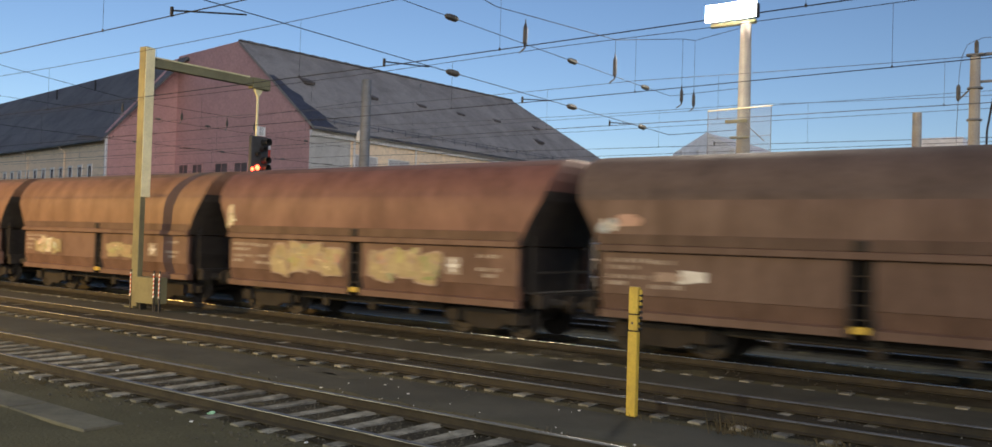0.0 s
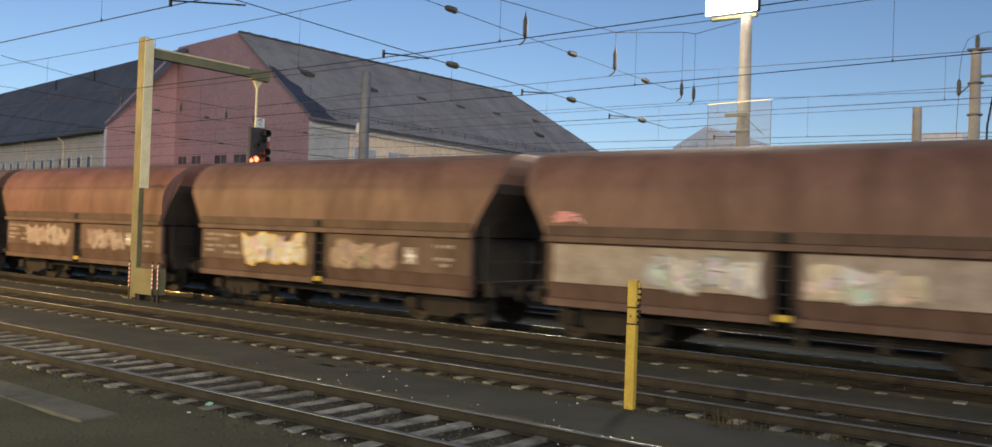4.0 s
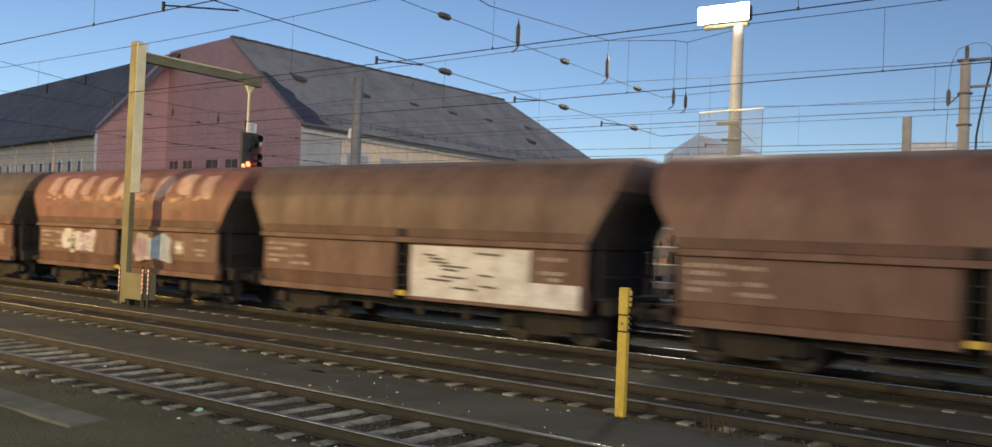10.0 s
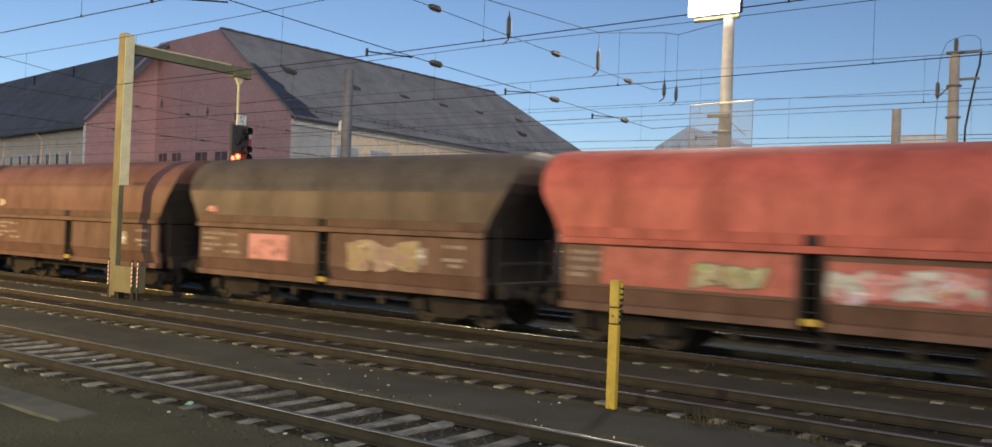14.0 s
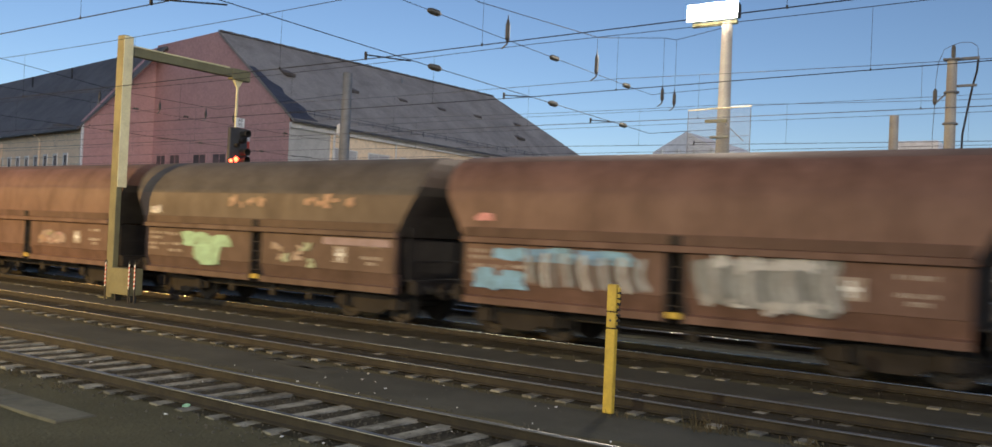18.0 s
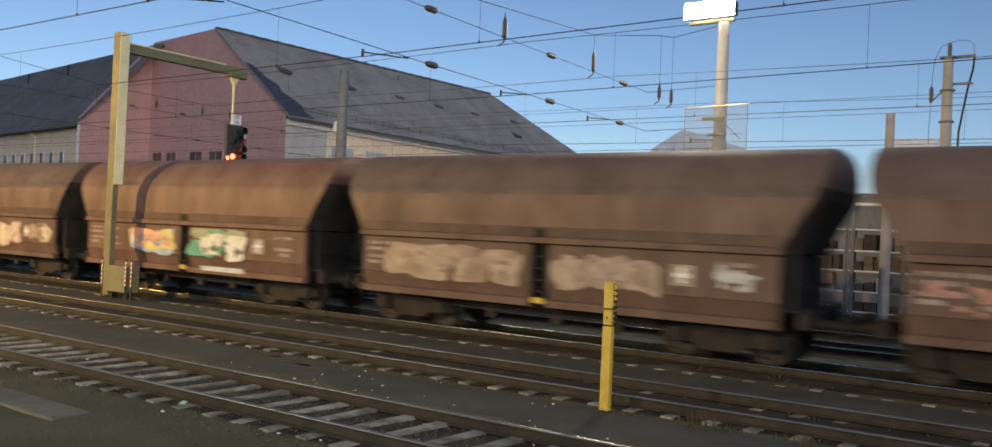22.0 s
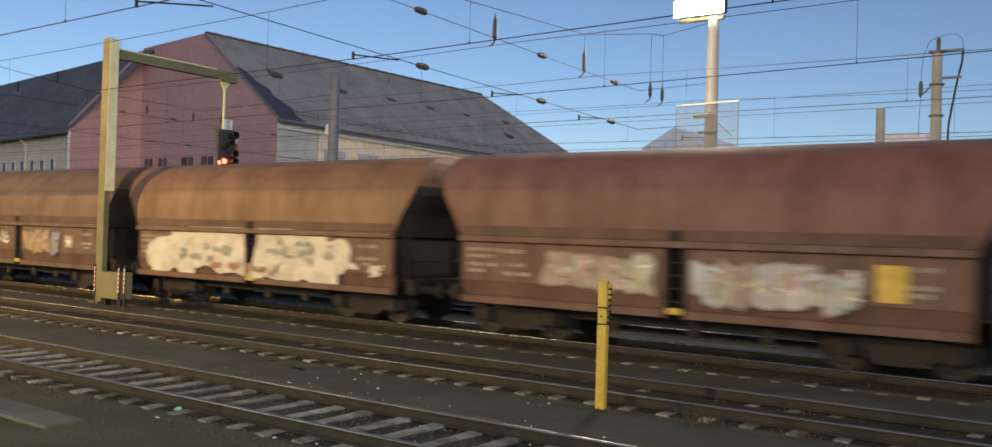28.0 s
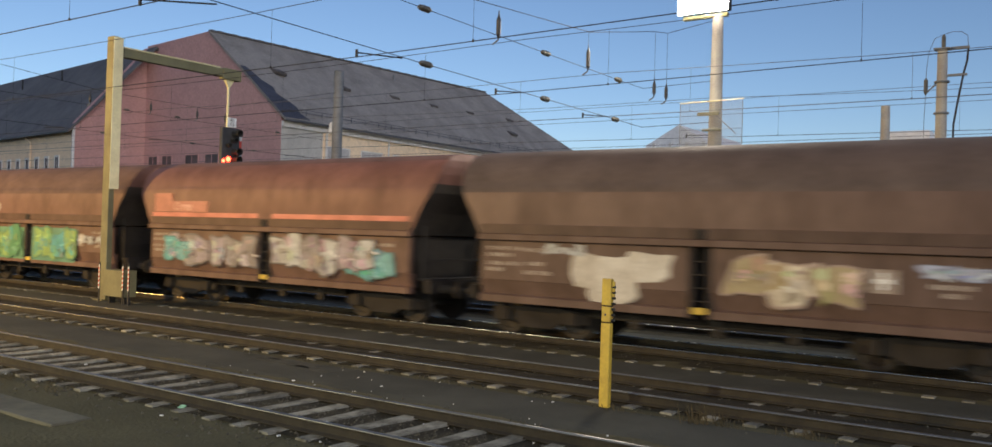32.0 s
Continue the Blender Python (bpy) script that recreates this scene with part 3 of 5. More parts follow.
def ribbon(bm, pts, width, y):
    """A curved painted stroke of one width, one connected strip."""
    pts = [Vector((p[0], 0, p[1])) for p in pts]
    line = []
    for k in range(len(pts) - 1):
        p0, p1, p2, p3 = pts[max(k - 1, 0)], pts[k], pts[k + 1], pts[min(k + 2, len(pts) - 1)]
        for q in range(4):
            u = q / 4
            line.append(p1 + 0.5 * u * (p2 - p0 + u * (2 * p0 - 5 * p1 + 4 * p2 - p3 + u * (3 * (p1 - p2) + p3 - p0))))
    line.append(pts[-1])
    pairs = []
    for k, p in enumerate(line):
        d = line[min(k + 1, len(line) - 1)] - line[max(k - 1, 0)]
        nrm = Vector((-d.z, 0, d.x)).normalized() * width / 2 * (0.6 if k in (0, len(line) - 1) else 1.0)
        yy = y - 0.00012 * k
        pairs.append([bm.verts.new((v.x, yy, v.z)) for v in (p - nrm, p + nrm)])
    for a, c in zip(pairs, pairs[1:]):
        f = bm.faces.new((a[0], c[0], c[1], a[1]))
        f.normal_update()
        if f.normal.y > 0:
            f.normal_flip()


BEND = [(0.0, 0.0), (2.9, 0.0), (3.20, 0.01), (3.40, 0.04), (3.62, 0.11), (3.86, 0.23), (4.06, 0.39), (4.23, 0.58), (4.36, 0.84)]


def bend(z):
    """How far the upper side leans back from its widest line at height z."""
    for (za, ya), (zb, yb) in zip(BEND, BEND[1:]):
        if z <= zb:
            return ya + (yb - ya) * (z - za) / (zb - za)
    return BEND[-1][1]


def graffiti(w, x0, x1, z0, z1, fills, seed, outline=None, upper=False, letters=4, style="bubble", label="sprayed graffiti", slope=False, spots=5, base=0.0):
    """Sprayed letters on the side that faces the platform, each colour a skin of its own."""
    rng = random.Random(seed)
    side = -SIDE_Y if upper else -(SIDE_Y - 0.03)
    step = (x1 - x0) / letters
    lifts = ("graffiti_outline", "graffiti_shape", "graffiti_spot", "graffiti_line")
    count = [0]

    def skin(colour, lift, draw):
        bm = bmesh.new()
        draw(bm, side - 0.003 - base - 0.0035 * lift - 0.0011 * count[0])
        count[0] += 1
        if upper:
            for level, _ in BEND[2:]:
                bmesh.ops.bisect_plane(bm, geom=bm.verts[:] + bm.edges[:] + bm.faces[:], plane_co=(0, 0, level), plane_no=(0, 0, 1))
            for v in bm.verts:
                v.co.y += bend(v.co.z) - (0.012 if slope else 0.0)
        p = part(lifts[lift], bm, SPRAY, w, label if lift == 1 else "")
        p.color = (*colour, 1)
        p.location.z = -RAILTOP

    for i in range(letters):
        cx, cz = x0 + step * (i + 0.5) + rng.uniform(-0.08, 0.08) * step, (z0 + z1) / 2 + rng.uniform(-0.08, 0.08) * (z1 - z0)
        rx, rz = step * rng.uniform(0.48, 0.62), (z1 - z0) * rng.uniform(0.40, 0.50)
        fill = fills[i % len(fills)] if style != "mix" else rng.choice(fills)
        if style == "plain":
            skin(fill, 1, lambda bm, y: blob(bm, cx, cz, rx, rz, y, random.Random(seed * 31 + i)))
            continue
        if style == "stamp":
            skin(fill, 1, lambda bm, y: blob(bm, cx, cz, step * rng.uniform(0.26, 0.36), rz, y, random.Random(seed * 31 + i), 0.14))
            continue
        if style == "ring":
            look_in = random.Random(seed * 31 + i)
            state = look_in.getstate()
            cx = x0 + step * (i + 0.5)
            skin(outline, 0, lambda bm, y: blob(bm, cx, cz, step * 0.41, rz * 1.22, y, look_in, 0.16, 7))
            look_in.setstate(state)
            skin(fill, 1, lambda bm, y: blob(bm, cx, cz, step * 0.41 - 0.045, rz * 1.22 - 0.045, y, look_in, 0.16, 7))
            skin((0.22, 0.25, 0.30), 3, lambda bm, y: ribbon(bm, [(cx - 0.1, cz - 0.05), (cx + 0.15, cz - 0.02), (cx + 0.4, cz - 0.08)], 0.05, y))
            for sx in (-1, 1):
                skin(TAN, 3, lambda bm, y: ribbon(bm, [(cx + sx * step * 0.37, cz - 0.08), (cx + sx * step * 0.43, cz + 0.05), (cx + sx * step * 0.49, cz - 0.06)], 0.06, y))
            continue
        small = min(step, z1 - z0)
        if style == "tangle":
            lines = []
            for q in range(3):
                lean, at = rng.uniform(-0.5, 0.5), -0.7 + 0.7 * q + rng.uniform(-0.2, 0.2)
                ends = (at - lean, at + rng.uniform(-0.5, 0.5), at + lean)
                lines.append([(cx + rx * u, cz + rz * v * rng.uniform(0.7, 1.0)) for u, v in zip(ends, (-1, rng.uniform(-0.4, 0.4), 1))])
            lines.append([(cx - rx * rng.uniform(0.5, 1.0), cz + rz * rng.uniform(-0.8, 0.8)), (cx, cz + rz * rng.uniform(-0.6, 0.6)), (cx + rx * rng.uniform(0.5, 1.0), cz + rz * rng.uniform(-0.8, 0.8))])
            wide = min(0.24, small * 0.27)

            def strokes(bm, y, width, lift=0.0):
                for q, one in enumerate(lines):
                    ribbon(bm, [(a, b + lift) for a, b in one], width, y - 0.0006 * q)

            skin(outline or BLACK, 0, lambda bm, y: strokes(bm, y, wide + 0.07))
            skin(fill, 1, lambda bm, y: strokes(bm, y, wide))
            skin(tuple(min(0.85, v * 1.1 + 0.06) for v in fill), 3, lambda bm, y: strokes(bm, y, wide * 0.25, wide * 0.22))
            continue
        if style == "dabs":
            for q in range(3):
                at = (cx + rng.uniform(-0.8, 0.8) * rx, cz + rng.uniform(-0.8, 0.8) * rz, rng.uniform(0.05, 0.16), rng.uniform(0.04, 0.12))
                skin(fill, 2, lambda bm, y: blob(bm, *at, y, random.Random(seed * 5 + i * 3 + q), 0.4, 12))
            continue
        if style == "swirl":
            for q in range(3):
                ex, ez = cx + rx * rng.uniform(-0.5, 0.5), cz + rz * rng.uniform(-0.35, 0.35)
                ax, az, ph = rx * rng.uniform(0.35, 0.7), rz * rng.uniform(0.3, 0.6), rng.uniform(0, 6.28)
                loop = [(ex + ax * math.cos(ph + 0.75 * v), ez + az * math.sin(ph + 0.75 * v) * (1 - 0.04 * v)) for v in range(8)]
                skin(fills[(i + q) % len(fills)], 1, lambda bm, y: ribbon(bm, loop, rng.uniform(0.05, 0.10), y))
            continue
        under = outline or tuple(v * 0.6 for v in fill)
        skin(under, 0, lambda bm, y: blob(bm, cx, cz, rx * 1.08, rz * 1.04, y, random.Random(seed * 31 + i), 0.24))
        skin(fill, 1, lambda bm, y: blob(bm, cx, cz, rx * 0.96, rz * 0.92, y, random.Random(seed * 31 + i), 0.24))
        for q in range(spots):
            other = rng.choice(fills)
            at = (cx + rng.uniform(-0.8, 0.8) * rx, cz + rng.uniform(-0.7, 0.7) * rz, rx * rng.uniform(0.15, 0.4), rz * rng.uniform(0.12, 0.4))
            shade = tuple(min(1.0, v * rng.uniform(0.75, 1.2)) for v in other)
            skin(shade, 2, lambda bm, y: blob(bm, *at, y, random.Random(seed * 7 + i * 3 + q), 0.45, 14))
        for q in range(2):
            xa, za = cx + rx * rng.uniform(-0.7, 0.5), cz + rz * rng.uniform(-0.5, 0.6)
            dash = [(xa, za), (xa + 0.12, za + rng.uniform(-0.08, 0.08)), (xa + rng.uniform(0.2, 0.35), za + rng.uniform(-0.15, 0.15))]
            skin(under if q else tuple(min(0.8, v * 1.5 + 0.05) for v in fill), 3, lambda bm, y: ribbon(bm, dash, rng.uniform(0.03, 0.06), y))


def patch(w, x0, x1, z0, z1, colour, upper=True, label="painted patch", base=0.0):
    side = (-SIDE_Y if upper else -(SIDE_Y - 0.03)) - base
    bm = bmesh.new()
    prism(bm, [(x0, side - 0.005, z0), (x1, side - 0.005, z0), (x1, side - 0.005, z1), (x0, side - 0.005, z1)], (0, 0.003, 0))
    p = part("paint_patch", bm, SPRAY, w, label)
    p.color = (*colour, 1)
    p.location.z = -RAILTOP


BROWN = (0.58, 0.322, 0.235)
DULL = (0.47, 0.285, 0.215)
RUSTY = (0.70, 0.375, 0.21)
GREYBROWN = (0.38, 0.28, 0.22)
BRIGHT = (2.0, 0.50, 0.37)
WINE = (0.61, 0.285, 0.22)
CREAM = (0.62, 0.55, 0.42)
TAN = (0.38, 0.31, 0.17)
CREAMY = (0.66, 0.62, 0.52)
MINT = (0.34, 0.58, 0.38)
GHOST = (0.40, 0.31, 0.25)
CHALK = (0.66, 0.65, 0.62)
SILVER = (0.45, 0.47, 0.48)
BLUE = (0.10, 0.30, 0.62)
CYAN = (0.10, 0.36, 0.38)
ROSE = (0.70, 0.30, 0.30)
GREEN = (0.10, 0.30, 0.13)
LIME = (0.27, 0.44, 0.13)
GOLD = (0.70, 0.48, 0.08)
LILAC = (0.42, 0.32, 0.48)
BLACK = (0.03, 0.03, 0.035)
ORANGE = (0.75, 0.30, 0.06)
FADED = (0.36, 0.27, 0.22)
CARGO = (0.58, 0.29, 0.21)
# body colour, panel colour, list of painted marks: (kind, along 0, along 1, low, high, colours, outline, letters, style)
FLEET = [
    (BROWN, BROWN, []), (RUSTY, BROWN, []),
    (RUSTY, BROWN, [("g", -4.6, -3.2, 1.5, 2.1, [TAN], None, 2, "bubble")]),
    (RUSTY, BROWN, [("g", -4.4, -2.6, 1.5, 2.1, [TAN, CREAM], None, 3, "bubble"), ("g", 0.6, 2.2, 1.5, 2.0, [TAN], None, 2, "bubble")]),
    (WINE, BROWN, [("g", -3.4, -0.5, 1.35, 2.2, [TAN], FADED, 4, "bubble"), ("g", 0.5, 3.0, 1.35, 2.2, [TAN], FADED, 3, "bubble"), ("u", -5.4, -5.1, 2.6, 3.2, [CREAM], None, 1, "bubble")]),
    # 0
    (DULL, DULL, [("u", -5.3, -4.9, 2.65, 3.1, [(0.34, 0.40, 0.44), CHALK], None, 2, "swirl"), ("u", -4.85, -4.35, 2.85, 3.1, [(0.50, 0.31, 0.24)], None, 1, "plain"), ("g", -3.45, -2.95, 1.72, 2.0, [CHALK], None, 1, "plain"), ("g", -3.9, -3.5, 1.7, 1.95, [FADED], None, 1, "plain")]),
    (WINE, DULL, [("g", -3.6, -0.6, 1.4, 2.2, [(0.40, 0.32, 0.26), FADED, (0.42, 0.36, 0.30)], (0.31, 0.22, 0.18), 4, "tangle"), ("g", 0.7, 3.0, 1.4, 2.2, [FADED, (0.44, 0.36, 0.31)], (0.31, 0.22, 0.18), 4, "tangle")]),
    (BROWN, DULL, [("g", -3.2, -0.5, 1.4, 2.25, [CREAM, CHALK], GOLD, 5, "bubble"), ("g", 0.6, 2.9, 1.4, 2.1, [FADED], None, 3, "bubble")]),
    (BROWN, DULL, [("u", -5.0, -4.5, 2.75, 3.0, [ROSE], None, 1, "bubble"), ("p", -5.1, -0.4, 1.45, 2.28, [(0.36, 0.31, 0.26)], None, 1, "bubble"), ("p", 0.35, 5.0, 1.45, 2.28, [(0.36, 0.30, 0.26)], None, 1, "bubble"), ("g", -2.8, -0.5, 1.45, 2.2, [SILVER, CHALK], None, 4, "bubble"), ("g", 0.5, 2.4, 1.45, 2.2, [CREAM, CHALK], None, 3, "bubble")]),
    (WINE, WINE, [("u", -4.2, 4.6, 2.72, 3.32, [(0.17, 0.075, 0.055)], None, 5, "plain"), ("g", -3.4, -0.9, 1.4, 2.2, [CREAM, CHALK], FADED, 4, "bubble"), ("g", 0.8, 2.6, 1.4, 2.1, [TAN, FADED], None, 3, "bubble")]),
    # 5
    (GREYBROWN, BROWN, [("u", -1.3, -0.5, 2.75, 3.2, [CHALK], None, 2, "bubble"), ("u", -0.05, 0.5, 2.85, 3.3, [CHALK], None, 1, "swirl"), ("g", -4.9, -3.5, 1.5, 2.15, [GHOST, (0.46, 0.27, 0.24)], None, 4, "dabs"), ("g", -3.3, -2.2, 1.7, 2.2, [CHALK, (0.5, 0.45, 0.42)], None, 3, "dabs"), ("g", -2.9, -0.3, 1.3, 2.2, [BLUE, (0.16, 0.40, 0.72), BLUE], (0.10, 0.09, 0.13), 3, "tangle"), ("g", 0.4, 2.7, 1.3, 2.2, [BLUE, (0.16, 0.40, 0.74)], (0.10, 0.10, 0.14), 3, "tangle"), ("g", 0.5, 2.6, 1.35, 1.55, [(0.30, 0.52, 0.75)], None, 4, "dabs"), ("g", 4.0, 4.6, 1.5, 2.1, [FADED], None, 1, "bubble")]),
    # orange dabs at 3.25 to 3.45 paint in lamplight below the top letters
    ((0.74, 0.33, 0.24), BROWN, [("r", -5.2, 5.2, 3.40, 4.14, [(0.46, 0.30, 0.24), (0.54, 0.37, 0.29), (0.42, 0.26, 0.20)], None, 9, "stamp"), ("u", -4.9, 4.6, 3.25, 3.45, [(0.50, 0.28, 0.18)], None, 9, "dabs"), ("u", -4.6, 3.5, 3.0, 3.25, [(0.19, 0.09, 0.065)], None, 6, "plain"), ("g", -3.6, -1.5, 1.42, 2.22, [(0.60, 0.57, 0.56)], None, 3, "plain"), ("g", -3.2, -2.75, 1.5, 2.05, [(0.07, 0.09, 0.08)], None, 1, "plain"), ("g", -2.45, -1.8, 1.5, 2.1, [LILAC], None, 2, "plain"), ("g", -3.4, -1.6, 1.5, 2.2, [CHALK], None, 3, "swirl"), ("g", 1.0, 2.9, 1.38, 2.22, [(0.50, 0.50, 0.50)], None, 2, "plain"), ("g", 1.0, 1.9, 1.42, 2.02, [(0.40, 0.31, 0.44)], None, 1, "plain"), ("g", 1.75, 2.85, 1.42, 2.18, [(0.30, 0.40, 0.50)], None, 2, "plain")]),
    ((0.47, 0.30, 0.22), BROWN, [("x", 0.32, 3.85, 1.02, 2.27, [CHALK], None, 1, "bubble"), ("x", 3.86, 5.15, 1.02, 1.55, [CHALK], None, 1, "bubble"), ("s", 0.5, 3.7, 1.30, 2.14, [(0.10, 0.10, 0.10)], None, 11, "bubble")]),
    (BROWN, BROWN, []),
    (WINE, BROWN, [("u", -4.9, -4.5, 2.75, 3.02, [CREAM], None, 1, "bubble")]),
    # 10
    (GREYBROWN, BROWN, [("u", -4.9, -4.5, 2.75, 2.95, [ROSE], None, 1, "bubble"), ("p", -3.0, -1.35, 1.48, 2.18, [(0.66, 0.29, 0.28)], None, 1, "bubble"), ("g", -2.9, -1.4, 1.55, 2.1, [(0.50, 0.22, 0.21)], None, 3, "dabs"), ("g", 1.05, 3.4, 1.4, 2.15, [TAN, FADED], GHOST, 3, "bubble")]),
    (BRIGHT, BROWN, [("p", -4.3, -0.3, 1.5, 2.28, [(0.50, 0.13, 0.10)], None, 1, "bubble"), ("p", 0.3, 2.9, 1.5, 2.2, [(0.50, 0.13, 0.10)], None, 1, "bubble"), ("g", -2.3, -0.9, 1.5, 2.05, [(0.46, 0.42, 0.28), (0.40, 0.40, 0.22)], (0.20, 0.13, 0.09), 2, "bubble"), ("g", 0.4, 2.8, 1.5, 2.1, [CHALK, ROSE], None, 4, "bubble")]),
    (BROWN, BROWN, [("w", -4.6, -3.0, 2.85, 3.2, [ORANGE], None, 1, "bubble"), ("g", 1.0, 2.4, 1.5, 2.0, [FADED], None, 2, "bubble")]),
    (GREYBROWN, DULL, [("u", -5.0, -4.6, 2.75, 3.0, [CHALK], None, 1, "bubble"), ("g", -3.4, -1.2, 1.78, 2.2, [MINT], None, 3, "plain"), ("g", -2.6, -1.5, 1.3, 2.0, [MINT], None, 1, "plain"), ("u", -1.3, 0.4, 3.05, 3.3, [(0.32, 0.19, 0.14)], None, 3, "dabs"), ("u", 1.8, 4.0, 3.1, 3.35, [(0.34, 0.19, 0.14)], None, 3, "dabs"), ("g", 0.7, 2.4, 1.45, 2.1, [GHOST, (0.34, 0.40, 0.28)], None, 4, "dabs"), ("p", 2.7, 5.1, 2.08, 2.27, [(0.30, 0.22, 0.25)], None, 1, "bubble")]),
    (BROWN, BROWN, [("u", -4.9, -4.55, 2.8, 3.02, [ROSE], None, 1, "plain"), ("g", -5.0, -3.6, 1.3, 1.75, [(0.20, 0.42, 0.62)], None, 2, "plain"), ("g", -4.3, -0.9, 1.95, 2.28, [(0.20, 0.42, 0.62), (0.15, 0.33, 0.56)], None, 5, "plain"), ("v", -3.5, -0.7, 1.40, 2.18, [(0.36, 0.38, 0.39), (0.10, 0.11, 0.12), (0.50, 0.51, 0.50), (0.16, 0.17, 0.18)], BLACK, 13, "bubble"), ("g", 0.5, 3.2, 1.30, 2.26, [(0.22, 0.235, 0.24)], None, 3, "plain"), ("v", 0.55, 3.0, 1.35, 2.25, [(0.27, 0.29, 0.29), (0.38, 0.39, 0.39), (0.14, 0.15, 0.16)], BLACK, 11, "bubble"), ("g", 0.6, 3.1, 1.3, 1.5, [(0.48, 0.48, 0.47)], None, 3, "dabs"), ("g", 0.6, 3.0, 2.1, 2.26, [(0.5, 0.51, 0.52)], None, 5, "dabs")]),
    # 15
    (DULL, DULL, [("g", 0.7, 3.0, 1.3, 2.15, [(0.60, 0.45, 0.40), CREAM], None, 3, "bubble"), ("g", 3.6, 5.0, 1.5, 2.1, [FADED, CREAM], None, 2, "bubble")]),
    (BROWN, BROWN, [("g", -2.7, -0.4, 1.42, 2.2, [(0.32, 0.44, 0.60), (0.40, 0.50, 0.62)], None, 2, "plain"), ("g", -2.75, -2.45, 1.6, 2.15, [CHALK], None, 1, "plain"), ("g", -2.6, -1.3, 1.55, 2.25, [(0.80, 0.42, 0.26)], None, 1, "plain"), ("g", -1.9, -0.5, 1.5, 1.85, [(0.74, 0.64, 0.24)], None, 2, "plain"), ("g", -1.15, -0.6, 1.8, 2.2, [(0.74, 0.64, 0.24)], None, 1, "plain"), ("g", -2.2, -0.6, 1.6, 2.0, [(0.22, 0.30, 0.42), (0.80, 0.42, 0.26)], None, 4, "swirl"), ("g", 0.35, 1.2, 1.42, 1.95, [(0.10, 0.42, 0.30)], None, 1, "plain"), ("g", 0.4, 2.9, 1.95, 2.26, [(0.32, 0.36, 0.22), (0.14, 0.40, 0.24)], None, 3, "plain"), ("g", 1.0, 2.9, 1.42, 2.12, [(0.70, 0.71, 0.62)], None, 2, "plain"), ("g", 1.1, 2.7, 1.5, 1.9, [(0.12, 0.14, 0.12), (0.10, 0.30, 0.22)], None, 3, "dabs"), ("x", 0.9, 2.85, 1.02, 1.16, [(0.55, 0.60, 0.62)], None, 1, "bubble")]),
    (DULL, DULL, [("g", -4.4, -0.5, 1.35, 2.2, [(0.36, 0.27, 0.21), (0.38, 0.30, 0.24), (0.33, 0.24, 0.19)], (0.28, 0.20, 0.155), 4, "plain"), ("g", -4.2, -0.6, 1.4, 2.15, [(0.42, 0.34, 0.27), (0.27, 0.19, 0.15)], None, 8, "dabs"), ("g", 0.5, 2.8, 1.35, 2.2, [(0.37, 0.29, 0.23), (0.33, 0.25, 0.20)], (0.28, 0.20, 0.155), 3, "plain"), ("g", 0.6, 2.7, 1.4, 2.15, [(0.42, 0.34, 0.27), (0.27, 0.19, 0.15)], None, 6, "dabs"), ("g", 3.9, 4.9, 1.6, 2.0, [SILVER], None, 3, "dabs")]),
    (DULL, DULL, [("g", -4.9, -3.2, 1.4, 2.1, [(0.50, 0.25, 0.20)], None, 3, "dabs"), ("g", -2.6, -0.8, 1.4, 2.15, [(0.42, 0.40, 0.37), (0.36, 0.32, 0.28)], (0.22, 0.18, 0.15), 3, "tangle"), ("g", 0.7, 2.6, 1.85, 2.1, [(0.40, 0.30, 0.18)], None, 4, "swirl")]),
    (WINE, BROWN, [("o", -4.3, 4.1, 2.74, 3.60, [(0.40, 0.22, 0.20)], (0.74, 0.70, 0.66), 4, "ring"), ("u", -5.0, -4.4, 2.95, 3.2, [TAN], None, 2, "swirl"), ("u", 4.1, 5.0, 2.95, 3.25, [TAN, CREAM], None, 2, "swirl")]),
    # 20
    (DULL, DULL, [("g", -3.4, -0.6, 1.4, 2.2, [SILVER, CHALK, (0.30, 0.31, 0.31)], None, 5, "swirl"), ("g", 0.5, 2.8, 1.35, 2.2, [(0.20, 0.24, 0.33), (0.40, 0.26, 0.12), FADED], None, 4, "mix")]),
    (RUSTY, BROWN, [("g", -4.7, -0.2, 1.05, 2.36, [CREAMY], None, 4, "plain"), ("p", -3.6, -0.27, 1.50, 2.30, [CREAMY], None, 1, "bubble"), ("g", 0.24, 3.5, 1.0, 2.34, [CREAMY], None, 2, "plain"), ("p", 0.27, 3.0, 1.50, 2.30, [CREAMY], None, 1, "bubble"), ("u", -2.7, -0.3, 2.40, 2.62, [CREAMY], None, 2, "plain"), ("u", 0.3, 1.6, 2.40, 2.62, [CREAMY], None, 1, "plain"), ("g", -3.2, -0.9, 1.5, 1.95, [(0.30, 0.32, 0.28)], None, 4, "dabs"), ("g", 0.8, 3.2, 1.6, 2.2, [(0.32, 0.34, 0.30)], None, 5, "dabs"), ("g", -1.6, 1.2, 1.2, 1.5, [(0.34, 0.17, 0.11)], None, 4, "dabs"), ("g", 3.4, 5.0, 1.3, 1.7, [CREAMY], None, 2, "dabs")]),
    (WINE, BROWN, [("g", -3.0, -0.4, 1.35, 2.15, [(0.50, 0.46, 0.38), GHOST], None, 4, "mix"), ("g", 0.4, 3.4, 1.2, 2.1, [(0.50, 0.47, 0.42), SILVER, GHOST], None, 5, "mix"), ("p", 3.75, 4.25, 1.5, 2.15, [GOLD], None, 1, "bubble")]),
